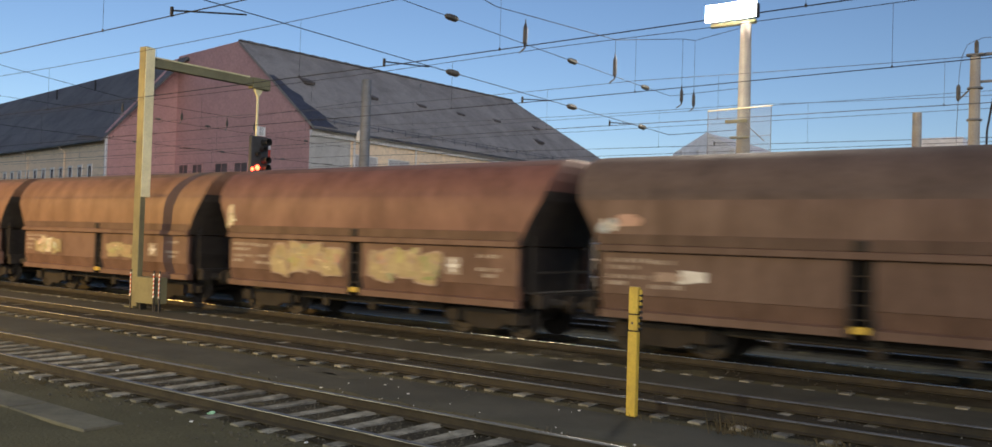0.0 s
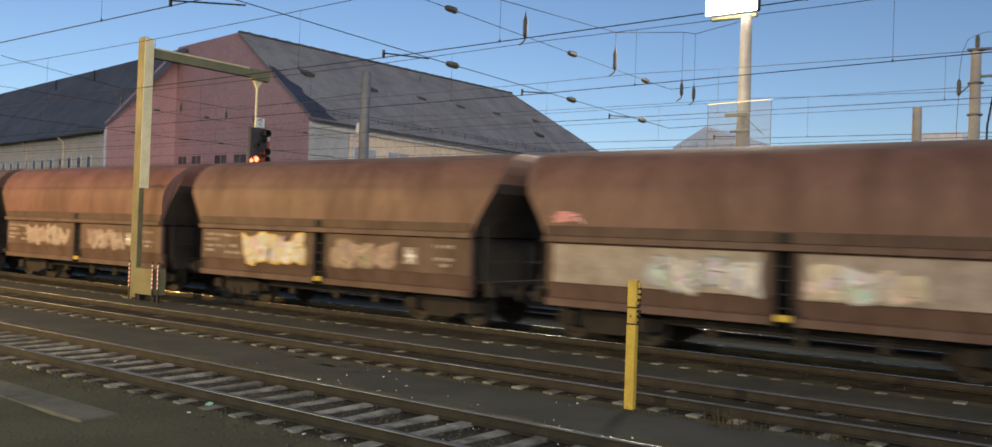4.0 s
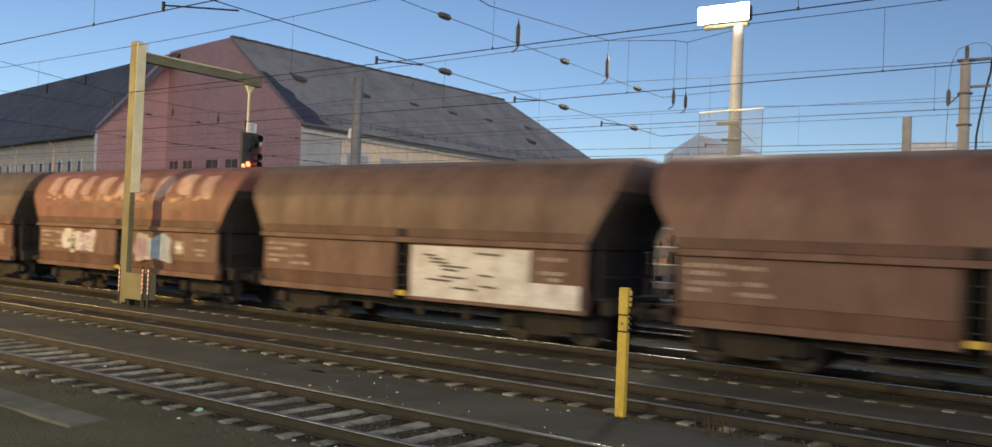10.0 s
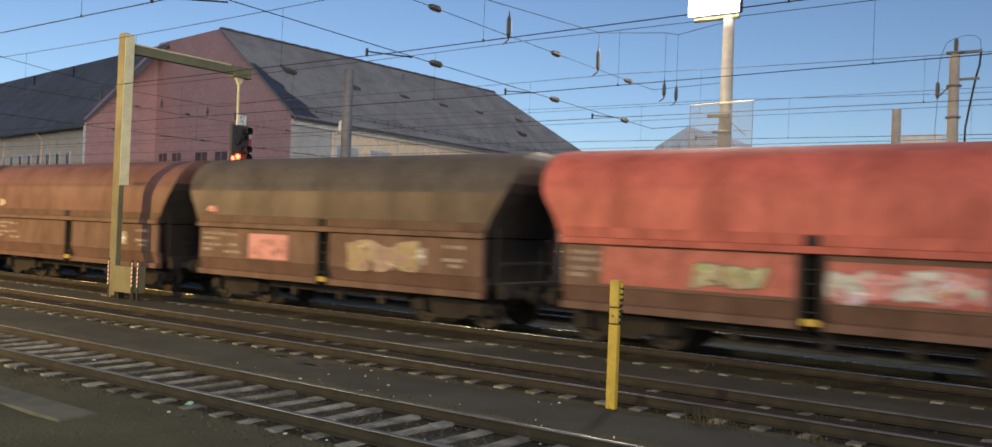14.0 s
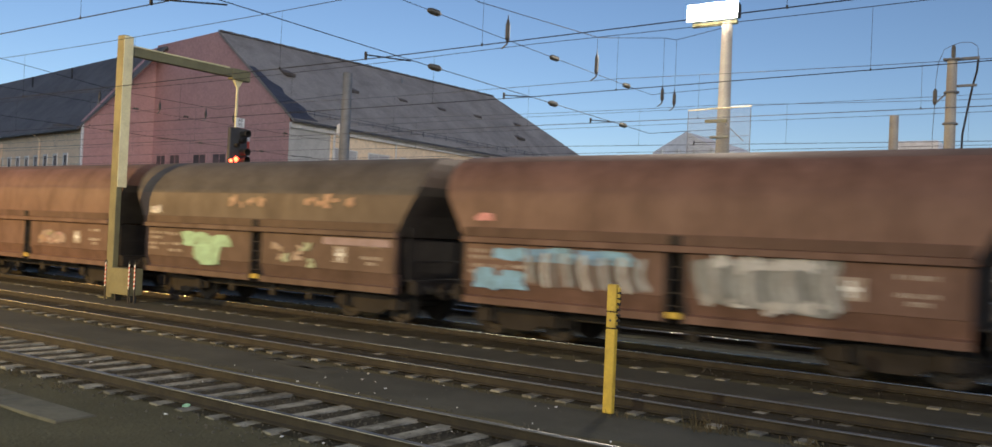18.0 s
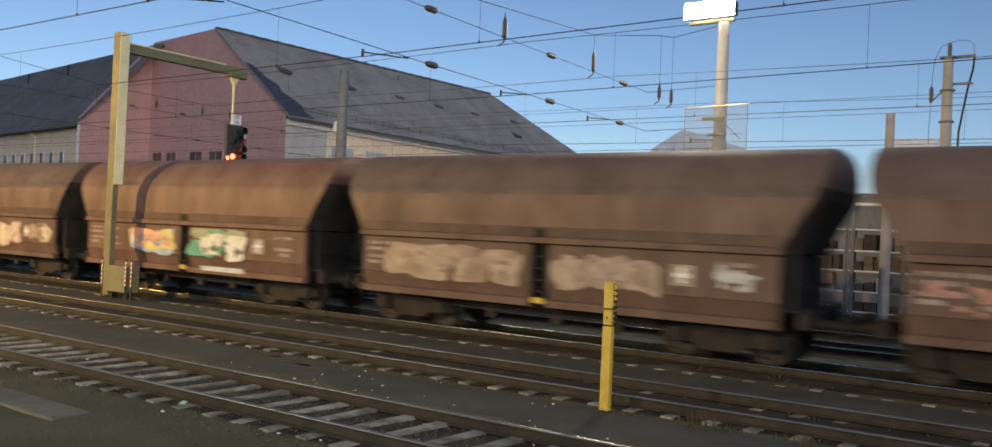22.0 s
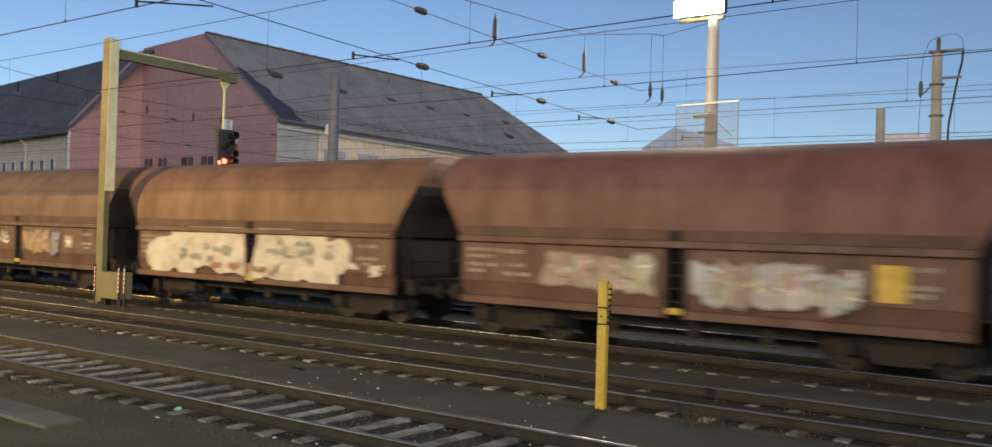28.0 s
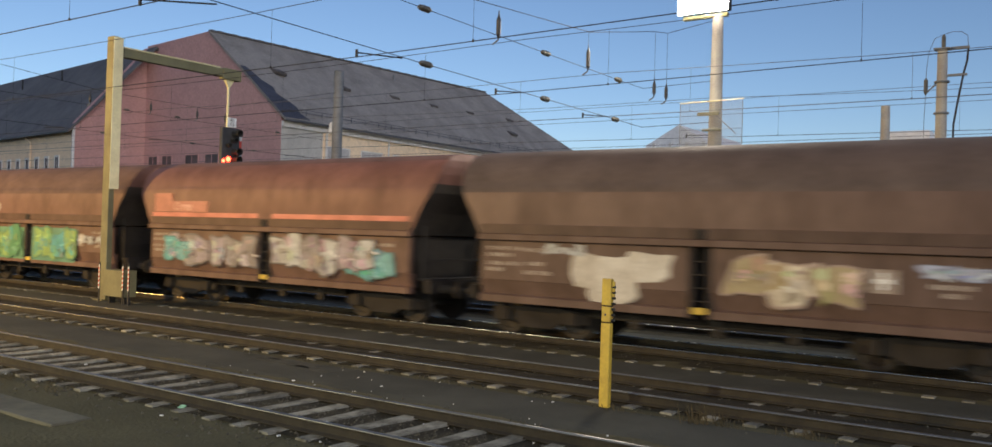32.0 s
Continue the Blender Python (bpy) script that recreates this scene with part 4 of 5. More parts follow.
    (CARGO, BROWN, [("w", -3.9, -1.4, 2.76, 3.30, [CHALK], None, 1, "bubble"), ("x", -3.7, -0.3, 1.04, 2.18, [(0.13, 0.30, 0.17)], None, 1, "bubble"), ("g", -4.0, -0.5, 1.1, 2.24, [GREEN, LIME, CYAN, (0.16, 0.40, 0.26)], (0.10, 0.25, 0.12), 5, "mix"), ("x", 0.28, 3.1, 1.04, 2.20, [(0.12, 0.29, 0.20)], None, 1, "bubble"), ("g", 0.4, 3.2, 1.1, 2.24, [(0.16, 0.36, 0.22), CYAN, LIME], (0.10, 0.25, 0.14), 4, "mix"), ("g", 3.5, 5.1, 1.7, 1.95, [SILVER], None, 4, "dabs")]),
    ((0.66, 0.30, 0.22), BROWN, [("p", -5.2, -0.3, 2.69, 2.82, [(0.62, 0.20, 0.15)], None, 1, "bubble"), ("p", 0.3, 5.2, 2.69, 2.82, [(0.62, 0.20, 0.15)], None, 1, "bubble"), ("p", -5.1, -4.2, 2.84, 3.40, [(0.46, 0.17, 0.13)], None, 1, "bubble"), ("p", -4.2, -2.5, 2.84, 3.16, [(0.46, 0.17, 0.13)], None, 1, "bubble"), ("w", -4.1, -2.4, 2.89, 3.14, [(0.62, 0.32, 0.26)], None, 1, "bubble"), ("g", -4.4, -0.3, 1.3, 2.2, [(0.26, 0.24, 0.25), (0.33, 0.29, 0.33), SILVER], (0.13, 0.12, 0.13), 6, "mix"), ("g", 0.3, 4.2, 1.3, 2.2, [(0.26, 0.24, 0.25), (0.33, 0.29, 0.33), SILVER], (0.13, 0.12, 0.13), 6, "mix"), ("g", -4.6, -3.4, 1.4, 2.1, [CYAN, (0.16, 0.40, 0.42)], None, 2, "bubble"), ("g", 3.2, 4.8, 1.25, 2.1, [CYAN, (0.16, 0.40, 0.42)], None, 2, "bubble")]),
    # 25
    (DULL, DULL, [("g", -2.7, -1.2, 1.2, 2.2, [(0.60, 0.57, 0.50)], None, 1, "plain"), ("g", -1.5, -0.5, 1.6, 2.2, [(0.60, 0.57, 0.50)], None, 1, "plain"), ("g", -3.6, -2.6, 2.05, 2.25, [SILVER], None, 3, "dabs"), ("g", 0.6, 3.0, 1.35, 2.2, [TAN, CREAM], FADED, 3, "bubble"), ("g", 4.0, 5.0, 1.9, 2.15, [(0.4, 0.45, 0.6)], None, 2, "bubble")]),
    (BROWN, BROWN, []), (WINE, BROWN, []), (DULL, DULL, []),
]


SOOTY = (DULL, GREYBROWN, CARGO)
SOOTY_SHELL = mesh_of(body_shell(3), "upper_body", [PAINT, SOOT, END_SHADE])


def dress(w, spec, seed):
    body, panel, marks = spec
    broad = 0.026 if any(m[0] == "x" for m in marks) else 0.0
    for c in w.children:
        kind = c.name.split(".")[0]
        if kind == "upper_body":
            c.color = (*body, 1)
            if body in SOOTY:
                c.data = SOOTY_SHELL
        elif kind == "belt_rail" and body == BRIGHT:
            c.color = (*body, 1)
        elif kind in ("belt_rail", "side_flap", "lower_lip"):
            c.color = (*panel, 1)
        elif kind == "waist_band":
            c.color = (*body, 1) if body == BRIGHT else (panel[0] * 0.70, panel[1] * 0.66, panel[2] * 0.62, 1)
    what = []
    for k, (kind, x0, x1, z0, z1, fills, outline, letters, style) in enumerate(marks):
        sd = seed * 17 + k + 1
        if kind == "g":
            graffiti(w, x0, x1, z0, z1, fills, sd, outline, False, letters, style, base=0.003 * k + broad)
            what.append("graffiti on its lower flaps")
        elif kind in ("u", "o"):
            graffiti(w, x0, x1, z0, z1, fills, sd, outline, True, letters, style, base=0.003 * k)
            what.append("sprayed marks on the upper side")
        elif kind == "r":
            graffiti(w, x0, x1, z0, z1, fills, sd, outline, True, letters, style, slope=True)
            what.append("large pale letters along the top")
        elif kind == "v":
            rng = random.Random(sd)
            for q in range(letters):
                xa = x0 + (x1 - x0) * q / (letters - 1)
                bm = bmesh.new()
                ribbon(bm, [(xa, z1 - rng.uniform(0, 0.1)), (xa + rng.uniform(-0.05, 0.05), (z0 + z1) / 2), (xa + rng.uniform(0.0, 0.22), z0 + rng.uniform(0, 0.1))], 0.13, -(SIDE_Y - 0.03) - 0.022 - 0.001 * (q % 3))
                ln = part("graffiti_stroke", bm, SPRAY, w)
                ln.color = (*fills[q % len(fills)], 1)
                ln.location.z = -RAILTOP
            what.append("graffiti on its lower flaps")
        elif kind == "s":
            rng = random.Random(sd)
            for q in range(letters):
                bm = bmesh.new()
                xa, za = rng.uniform(x0, x1 - 0.9), z0 + (z1 - z0) * q / (letters - 1)
                stroke(bm, [(xa, za), (xa + rng.uniform(0.35, 0.9), za - 0.02)], 0.05, -(SIDE_Y - 0.03) - 0.016 - broad)
                ln = part("graffiti_line", bm, SPRAY, w)
                ln.color = (*fills[0], 1)
                ln.location.z = -RAILTOP
            what.append("a white painted flap with black strokes")
        elif kind == "p":
            patch(w, x0, x1, z0, z1, fills[0], z0 > 2.3, base=0.003 * k)
        elif kind == "x":
            patch(w, x0, x1, z0, z1, fills[0], False, "paint sprayed down over the lower lip", base=0.021 + 0.001 * k)
            what.append("broad sprayed paint on its lower flaps")
        elif kind == "w":
            word(w, "Cargo", x0, z0, z1 - z0, fills[0], 0.003 * k)
            what.append("a word on the upper side")
    base = "bright red" if body == BRIGHT else "rust-brown" if body == RUSTY else "dull brown" if body in (DULL, GREYBROWN) else "red-brown"
    extra = what[0] if what else "plain dirty sides"
    tagged(w, "%s steel hopper wagon with %s" % (base, extra))


def word(w, text, x, z, size, colour, base=0.0):
    cu = bpy.data.curves.new("word", "FONT")
    cu.body, cu.size, cu.extrude, cu.offset = text, size * 1.35, 0.0015, 0.018
    tmp = new("word_source", cu)
    bpy.context.view_layer.update()
    me = bpy.data.meshes.new_from_object(tmp.evaluated_get(bpy.context.evaluated_depsgraph_get()))
    bpy.data.objects.remove(tmp)
    me.materials.clear()
    me.materials.append(SPRAY)
    ob = new("word", me)
    ob.parent = w
    ob.matrix_basis = pose(x, -SIDE_Y - 0.005 - base, z - RAILTOP, 90, 0, 0)
    ob.color = (*colour, 1)
    tagged(ob, "painted word")


def build_train():
    base = build_wagon()
    wagons = [base]
    for i in range(len(FLEET) - 1):
        wagons.append(copy_thing(base, pose(0, MID_Y, RAILTOP)))
    for i, (w, spec) in enumerate(zip(wagons, FLEET)):
        dress(w, spec, i)
    return wagons


WAGONS = build_train()


# ---------------------------------------------------------------- signal gantry between the tracks
def build_gantry():
    g = thing("signal_gantry", pose(-26.0, 15.75, 0), "yellowish galvanised steel gantry mast with a cantilever arm over the track", "gantry")
    part("mast", boxed(-0.18, 0.18, -0.09, 0.09, 0, 8.3, 0.012), GALV, g)
    # The lit +X side of the mast has its brightness in the plate's colour.
    part("cover_plate", boxed(0.183, 0.21, -0.09, 0.23, 3.5, 8.28, 0.01), PLATE, g, "sheet cover plate painted pale for its lit side")
    part("arm", boxed(-0.11, 0.11, 0.274, 4.13, 7.70, 7.98, 0.012), GALV, g)
    # Added strip that paints in the light along the arm's upper edge.
    part("arm_top_strip", boxed(-0.13, 0.13, 0.30, 4.0, 7.984, 8.03, 0.006), PLATE, g, "strip painted pale as the arm's lit top edge")
    part("arm_end_box", boxed(-0.14, 0.14, 4.132, 4.90, 7.63, 8.02, 0.015), GALV, g)
    bm = bmesh.new()
    prism(bm, [(-0.05, 4.27, 7.628), (-0.05, 4.65, 7.628), (-0.05, 4.49, 7.38), (-0.05, 4.41, 7.38)], (0.10, 0, 0))
    part("bracket", bm, PLATE, g)
    part("hanger", tube(bmesh.new(), [(0, 4.45, 7.4), (0, 4.45, 5.7)], 0.045, 8), PLATE, g)
    part("foot_plate", boxed(-0.26, 0.26, -0.26, 0.26, 0, 0.05, 0.01), GALV, g)
    s = thing("railway_signal", pose(-26.0, 20.2, 4.65), "black railway signal head showing red, hung from the gantry arm", "signal")
    part("back_board", boxed(-0.10, 0.06, -0.25, 0.52, 0, 1.30, 0.03), BOARD, s)
    for y, zz, k in ((0.27, 0.16, 1.0), (0.27, 0.44, 1.0), (-0.02, 0.66, 0.6), (0.20, 0.84, 0.7), (0.27, 1.10, 1.0)):
        bm = bmesh.new()
        lathe(bm, [(0.12 * k, 0.063), (0.135 * k, 0.40 * k), (0.12 * k, 0.40 * k), (0.10 * k, 0.08)], "x", (0, y, zz), 12)
        bmesh.ops.recalc_face_normals(bm, faces=bm.faces[:])
        part("hood", bm, DARK, s)
    part("red_lens", lathe(bmesh.new(), [(0.10, 0.063), (0.08, 0.10), (0.02, 0.12)], "x", (0, 0.04, 0.17), 12), RED_ON, s, "glowing red lens")
    part("red_lens", lathe(bmesh.new(), [(0.075, 0.063), (0.05, 0.09), (0.02, 0.10)], "x", (0, -0.17, 0.10), 12), RED_ON, s, "glowing red lens")
    for i in range(3):
        part("marker_band", boxed(0.0, 0.03, 0.525, 0.63, 0.03 + i * 0.42, 0.44 + i * 0.42), RED if i == 1 else WPAINT, s, "red and white marker band")
    part("number_plate", boxed(0.02, 0.05, -0.02, 0.36, 1.32, 1.66, 0.005), WPAINT, s, "white signal plate")
    for text, z0 in (("AS", 1.52), ("ES", 1.37)):
        cu = bpy.data.curves.new("plate_word", "FONT")
        cu.body, cu.size, cu.extrude, cu.align_x = text, 0.17, 0.001, "CENTER"
        tmp = new("plate_word_source", cu)
        bpy.context.view_layer.update()
        me = bpy.data.meshes.new_from_object(tmp.evaluated_get(bpy.context.evaluated_depsgraph_get()))
        bpy.data.objects.remove(tmp)
        me.materials.clear()
        me.materials.append(DARK)
        wd = new("plate_lettering", me)
        wd.parent = s
        wd.matrix_basis = pose(0.053, 0.17, z0, 90, 0, 90)
        tagged(wd, "black letters")
    c = thing("cable_cabinet", pose(-24.7, 15.45, 0), "olive steel cable cabinet beside the gantry mast", "cabinet")
    part("body", boxed(-0.55, 0.52, -0.22, 0.22, 0.22, 1.02, 0.015), GALV, c)
    part("leg", boxed(-0.45, -0.38, -0.1, 0.1, 0, 0.22), DARK, c)
    part("leg", boxed(0.34, 0.41, -0.1, 0.1, 0, 0.22), DARK, c)
    for x in (-25.40, -24.15, -23.86):
        h = thing("hazard_marker", pose(x, 15.18, 0), "red and white striped clearance marker post", "marker post", "clearance markers")
        part("post", boxed(-0.03, 0.03, 0.005, 0.03, 0, 1.24), DARK, h)
        for i in range(11):
            bm = bmesh.new()
            z0 = 0.42 + i * 0.065
            prism(bm, [(-0.03, 0, z0), (0.03, 0, z0 + 0.035), (0.03, 0, z0 + 0.10), (-0.03, 0, z0 + 0.065)], (0, 0.004, 0))
            part("stripe", bm, RED if i % 2 else WPAINT, h)


build_gantry()


def build_post():
    p = thing("track_marker_post", pose(-6.03, 11.45, 0), "weathered yellow square marker post beside the track", "post")
    part("lower_post", boxed(-0.075, 0.075, -0.05, 0.05, 0, 1.22, 0.012), YELLOW, p)
    part("middle_post", boxed(-0.072, 0.072, -0.048, 0.048, 1.232, 1.46, 0.012), YELLOW, p)
    part("upper_post", boxed(-0.075, 0.075, -0.05, 0.05, 1.472, 1.86, 0.012), YELLOW, p)
    for z in (1.222, 1.462):
        part("joint", boxed(-0.066, 0.066, -0.044, 0.044, z - 0.004, z + 0.012), DARK, p)
    for i in range(7):
        z = 1.26 + i * 0.08
        part("bolt", lathe(bmesh.new(), [(0.020, 0.074), (0.024, 0.115), (0.016, 0.125)], "x", (0, 0.0, z), 6), DARK, p)
    part("handle_slot", lathe(bmesh.new(), [(0.018, -0.0485), (0.018, -0.052), (0.008, -0.053)], "y", (-0.005, 0, 1.34), 10), HATCH, p)
    part("plate", boxed(0.075, 0.115, -0.015, 0.015, 1.60, 1.82), YELLOW, p)


build_post()


def build_slabs():
    for i in range(9):
        s = new("concrete_slab", mesh_of(boxed(-0.98, 0.98, -0.27, 0.27, -0.09, 0.008, 0.015), "slab", SLAB))
        s.matrix_world = pose(-11.45 - i * 2.0, 5.98 + 0.02 * (i % 2), 0, 0, 0, 0.4 * (i % 3 - 1))
        tagged(s, "worn concrete kerb slab lying flush in the ground", "slab", "slabs of the edge")


build_slabs()


# ---------------------------------------------------------------- masts beyond the train
def tapered_mast(name, x, y, top, r0, r1, mat, label):
    m = thing(name, pose(x, y, 0), label, "mast")
    part("shaft", lathe(bmesh.new(), [(r0, 0), (r1, top)], "z", (0, 0, 0), 14), mat, m, smooth=False)
    part("foundation", boxed(-0.36, 0.36, -0.36, 0.36, -0.02, 0.05, 0.02), BALLAST, m)
    return m


def build_masts():
    m = tapered_mast("floodlight_mast", -9.5, 24.3, 8.9, 0.26, 0.15, MASTC, "pale concrete floodlight mast with lit lamps")
    part("crossarm", boxed(-1.05, 0.3, -0.06, 0.06, 8.85, 8.97, 0.01), GALV, m)
    for x in (-0.90, -0.52, -0.14, 0.24):
        head = part("floodlight", boxed(x - 0.165, x + 0.165, -0.34, 0.0, 8.98, 9.40, 0.03), DARK, m)
        part("lamp_glass", boxed(x - 0.180, x + 0.180, -0.37, -0.343, 8.95, 9.43, 0.02), LAMP_ON, head, "bright lit lamp glass")
    part("screen_bar", tube(bmesh.new(), [(-0.95, -0.3, 6.38), (0.92, -0.3, 6.42)], 0.018, 6), PLATE, m)
    bm = bmesh.new()
    for x in (-0.95, 0.90):
        tube(bm, [(x, -0.3, 6.4), (x, -0.3, 4.6)], 0.010, 5)
    tube(bm, [(-0.95, -0.3, 5.6), (0.90, -0.3, 5.6)], 0.008, 5)
    part("screen_frame", bm, GREYM, m)
    part("screen_mesh", boxed(-0.94, 0.89, -0.303, -0.297, 4.62, 6.38), MESH, m, "thin see-through wire mesh screen")
    part("bracket", boxed(-0.45, 0.2, -0.28, -0.2, 6.0, 6.1, 0.01), GALV, m)
    part("bracket", boxed(-0.3, 0.25, -0.26, -0.2, 5.55, 5.63, 0.01), GALV, m)
    part("stay", tube(bmesh.new(), [(0.1, -0.2, 6.0), (0.72, -0.3, 5.45)], 0.015, 5), GREYM, m)

    r = tapered_mast("catenary_mast", -3.65, 24.3, 7.35, 0.175, 0.115, MASTC, "grey concrete catenary mast with cable terminations")
    part("cap", boxed(-0.19, 0.19, -0.13, 0.13, 7.353, 7.40, 0.01), GREYM, r)
    part("insulator", lathe(bmesh.new(), [(0.03, 7.40), (0.05, 7.46), (0.05, 7.68), (0.02, 7.74)], "z", (0.02, 0, 0), 10), CERAMIC, r)
    part("insulator", lathe(bmesh.new(), [(0.02, 6.25), (0.05, 6.32), (0.05, 6.60), (0.02, 6.66)], "z", (-0.35, -0.08, 0), 10), CERAMIC, r)
    for zz in (5.75, 6.53):
        part("clamp", lathe(bmesh.new(), [(0.17, zz), (0.18, zz + 0.01), (0.18, zz + 0.04), (0.165, zz + 0.05)], "z", (0, 0, 0), 12), GREYM, r)
    part("bracket", boxed(0.193, 0.60, -0.04, 0.04, 7.34, 7.41, 0.008), GREYM, r)
    part("bracket", boxed(0.12, 0.56, -0.03, 0.03, 6.68, 6.74, 0.008), GREYM, r)
    part("bracket", tube(bmesh.new(), [(-0.13, -0.05, 6.50), (-0.35, -0.08, 6.28)], 0.022, 6), GREYM, r)
    part("cable", tube(bmesh.new(), [(0.57, 0, 7.34), (0.55, 0, 7.05), (0.47, 0, 6.7), (0.37, 0, 6.1), (0.28, 0, 5.5), (0.24, 0, 3)], 0.026, 6), DARK, r, "black cable")
    part("loop_wire", tube(bmesh.new(), [(0.02, 0, 7.74), (0.2, 0, 7.79), (0.42, 0, 7.77), (0.55, 0, 7.66), (0.57, 0, 7.41)], 0.007, 5), FARWIRE, r)
    part("loop_wire", tube(bmesh.new(), [(0.0, 0, 7.74), (-0.18, -0.05, 7.64), (-0.30, -0.08, 7.3), (-0.34, -0.08, 6.9), (-0.35, -0.08, 6.66)], 0.007, 5), FARWIRE, r)
    part("loop_wire", tube(bmesh.new(), [(-0.35, -0.08, 6.25), (-0.38, -0.08, 5.5), (-0.36, -0.08, 4.6)], 0.007, 5), FARWIRE, r)
    tapered_mast("concrete_pole", -5.8, 28.5, 6.65, 0.17, 0.13, MASTC, "slim pale concrete pole beyond the tracks")
    q = tapered_mast("grey_steel_mast", -33.5, 33.0, 10.7, 0.30, 0.25, GREYM, "grey steel catenary mast before the pink house")
    part("transformer", lathe(bmesh.new(), [(0.05, 7.4), (0.14, 7.45), (0.14, 7.95), (0.06, 8.05)], "z", (-0.42, 0, 0), 10), PALE, q)


build_masts()


# ---------------------------------------------------------------- overhead line
def build_overhead():
    # along y, carrying height and rise, contact height and rise, sideways pull to the east, start of the steady arm, end of it
    spots = {"a": (8.25, 7.2, 0.0, 5.96, 0.0, 0.0, -12.9, 0.79, 6.04), "b": (12.73, 7.19, 0.0, 5.89, 0.0, -0.036, -12.45, 0.85, 5.98),
             "c": (17.9, 7.20, 0.0, 5.91, 0.0, -0.055, -12.7, 0.2, 5.94), "d": (22.45, 7.14, -0.008, 5.90, 0.0, 0.0, -12.8, -0.05, 5.90),
             "e": (30.0, 7.50, -0.017, 6.10, -0.012, 0.0, -12.8, 0.2, 6.2)}
    for key, (y, zs, rise, zc, tilt, pull, arm, reach, grip) in spots.items():
        wire = FARWIRE if key in "de" else WIRE
        o = thing("overhead_line", pose(0, y, 0), "thin dark contact wire hung below a carrying wire", "overhead line", "overhead lines")
        def low(x):
            return zc + tilt * max(-20.0, min(14.0, x + 12))

        def pulled(x):
            return pull * max(0.0, min(12.0, x + 12))

        part("contact_wire", tube(bmesh.new(), [(x, pulled(x), low(x)) for x in (-150, -32, -12, 0, 60)], 0.010, 5), wire, o)

        def carry(x):
            u = (x + 12) % 21.0
            return zs + max(-0.3, min(0.3, rise * (x + 12))) - 0.0009 * u * (21.0 - u)

        pts = []
        for k in range(-40, 24):
            x = -12 + k * 3.5
            pts.append((x, pulled(x), carry(x)))
        part("carrying_wire", tube(bmesh.new(), pts, 0.008, 5), wire, o)
        for k in range(-9, 5):
            x = -12 + 5.5 * k + 2.5
            part("dropper", tube(bmesh.new(), [(x, pulled(x), low(x)), (x, pulled(x), carry(x))], 0.004, 4), wire, o)
            part("clamp", boxed(x - 0.012, x + 0.012, pulled(x) - 0.012, pulled(x) + 0.012, low(x) - 0.015, low(x) + 0.035), wire, o)
        part("steady_arm", tube(bmesh.new(), [(arm, 0, low(arm) + 0.09), (-12.0, reach, grip)], 0.015, 6), DARK, o)
        part("steady_clamp", boxed(arm - 0.02, arm + 0.02, -0.02, 0.02, low(arm) - 0.01, low(arm) + 0.15), DARK, o)
        part("steady_arm", tube(bmesh.new(), [(-34.1, 0, 6.05), (-32.7, 0.05, 5.97)], 0.015, 6), DARK, o)
    for hx, near, hung, tied in ((-12.0, True, ((16.95, 7.02, 7.70), (21.25, 7.0, 7.72), (25.5, 6.9, 7.5), (26.4, 6.9, 7.5)),
                                  ((14.35, 5.985), (19.1, 5.925), (22.95, 5.875), (12.35, 7.16), (14.25, 7.14), (19.07, 7.085), (23.07, 7.045))),
                                 (-33.5, False, ((19.4, 7.15, 7.62), (22.1, 7.15, 7.62), (24.4, 7.15, 7.62), (25.9, 7.15, 7.62)),
                                  ((20.0, 6.05), (24.2, 6.04), (27.6, 6.03), (21.0, 7.1), (23.4, 7.1), (29.0, 7.05)))):
        h = thing("head_span", pose(hx, 0, 0), "cross wires with dull insulators spanning the tracks", "head span", "head spans")
        y0 = -4 if near else 8.0
        part("steady_wire", tube(bmesh.new(), ([(0, y0, 6.3), (0, 8.4, 6.09), (0, 14, 5.99), (0, 20, 5.915), (0, 24.7, 5.85), (2.4, 24.35, 5.85)] if near else [(0, y0, 6.2), (0, 16, 6.08), (0, 20, 6.05), (0, 33, 6.0)]), 0.009, 5), WIRE, h)
        part("cross_wire", tube(bmesh.new(), [(0, y0, 7.4), (0, max(y0 + 1, 13.4), 7.15), (0, 23, 7.045)] + ([(0, 24.7, 7.04), (2.4, 24.35, 7.04)] if near else [(0, 33, 7.0)]), 0.008, 5), WIRE, h)
        if near:
            part("carrying_wire", tube(bmesh.new(), [(0, -4, 10.5), (0, 6, 8.8), (0, 15.8, 7.73), (0, 21.3, 8.08), (0, 25.5, 8.95), (0, 26.4, 9.08), (2.4, 24.45, 8.82)], 0.010, 5), WIRE, h)
        else:
            part("carrying_wire", tube(bmesh.new(), [(0, 8, 9.3), (0, 15, 8.2), (0, 20, 7.7), (0, 25, 7.65), (0, 33, 9.6)], 0.010, 5), WIRE, h)
        for y, z in tied:
            k = 0.82 if near else 0.5
            ins = part("insulator", lathe(bmesh.new(), [(0.02, -0.26 * k), (0.05 * k, -0.24 * k), (0.075 * k, -0.18 * k), (0.08 * k, 0.15 * k), (0.05 * k, 0.22 * k), (0.02, 0.26 * k)], "y", (0, y, z), 10), CERAMIC, h)
            for q in (-0.10, -0.03, 0.04, 0.11):
                part("rib", lathe(bmesh.new(), [(0.07 * k, (q - 0.008) * k), (0.088 * k, q * k), (0.07 * k, (q + 0.008) * k)], "y", (0, y, z), 10), CERAMIC, ins)
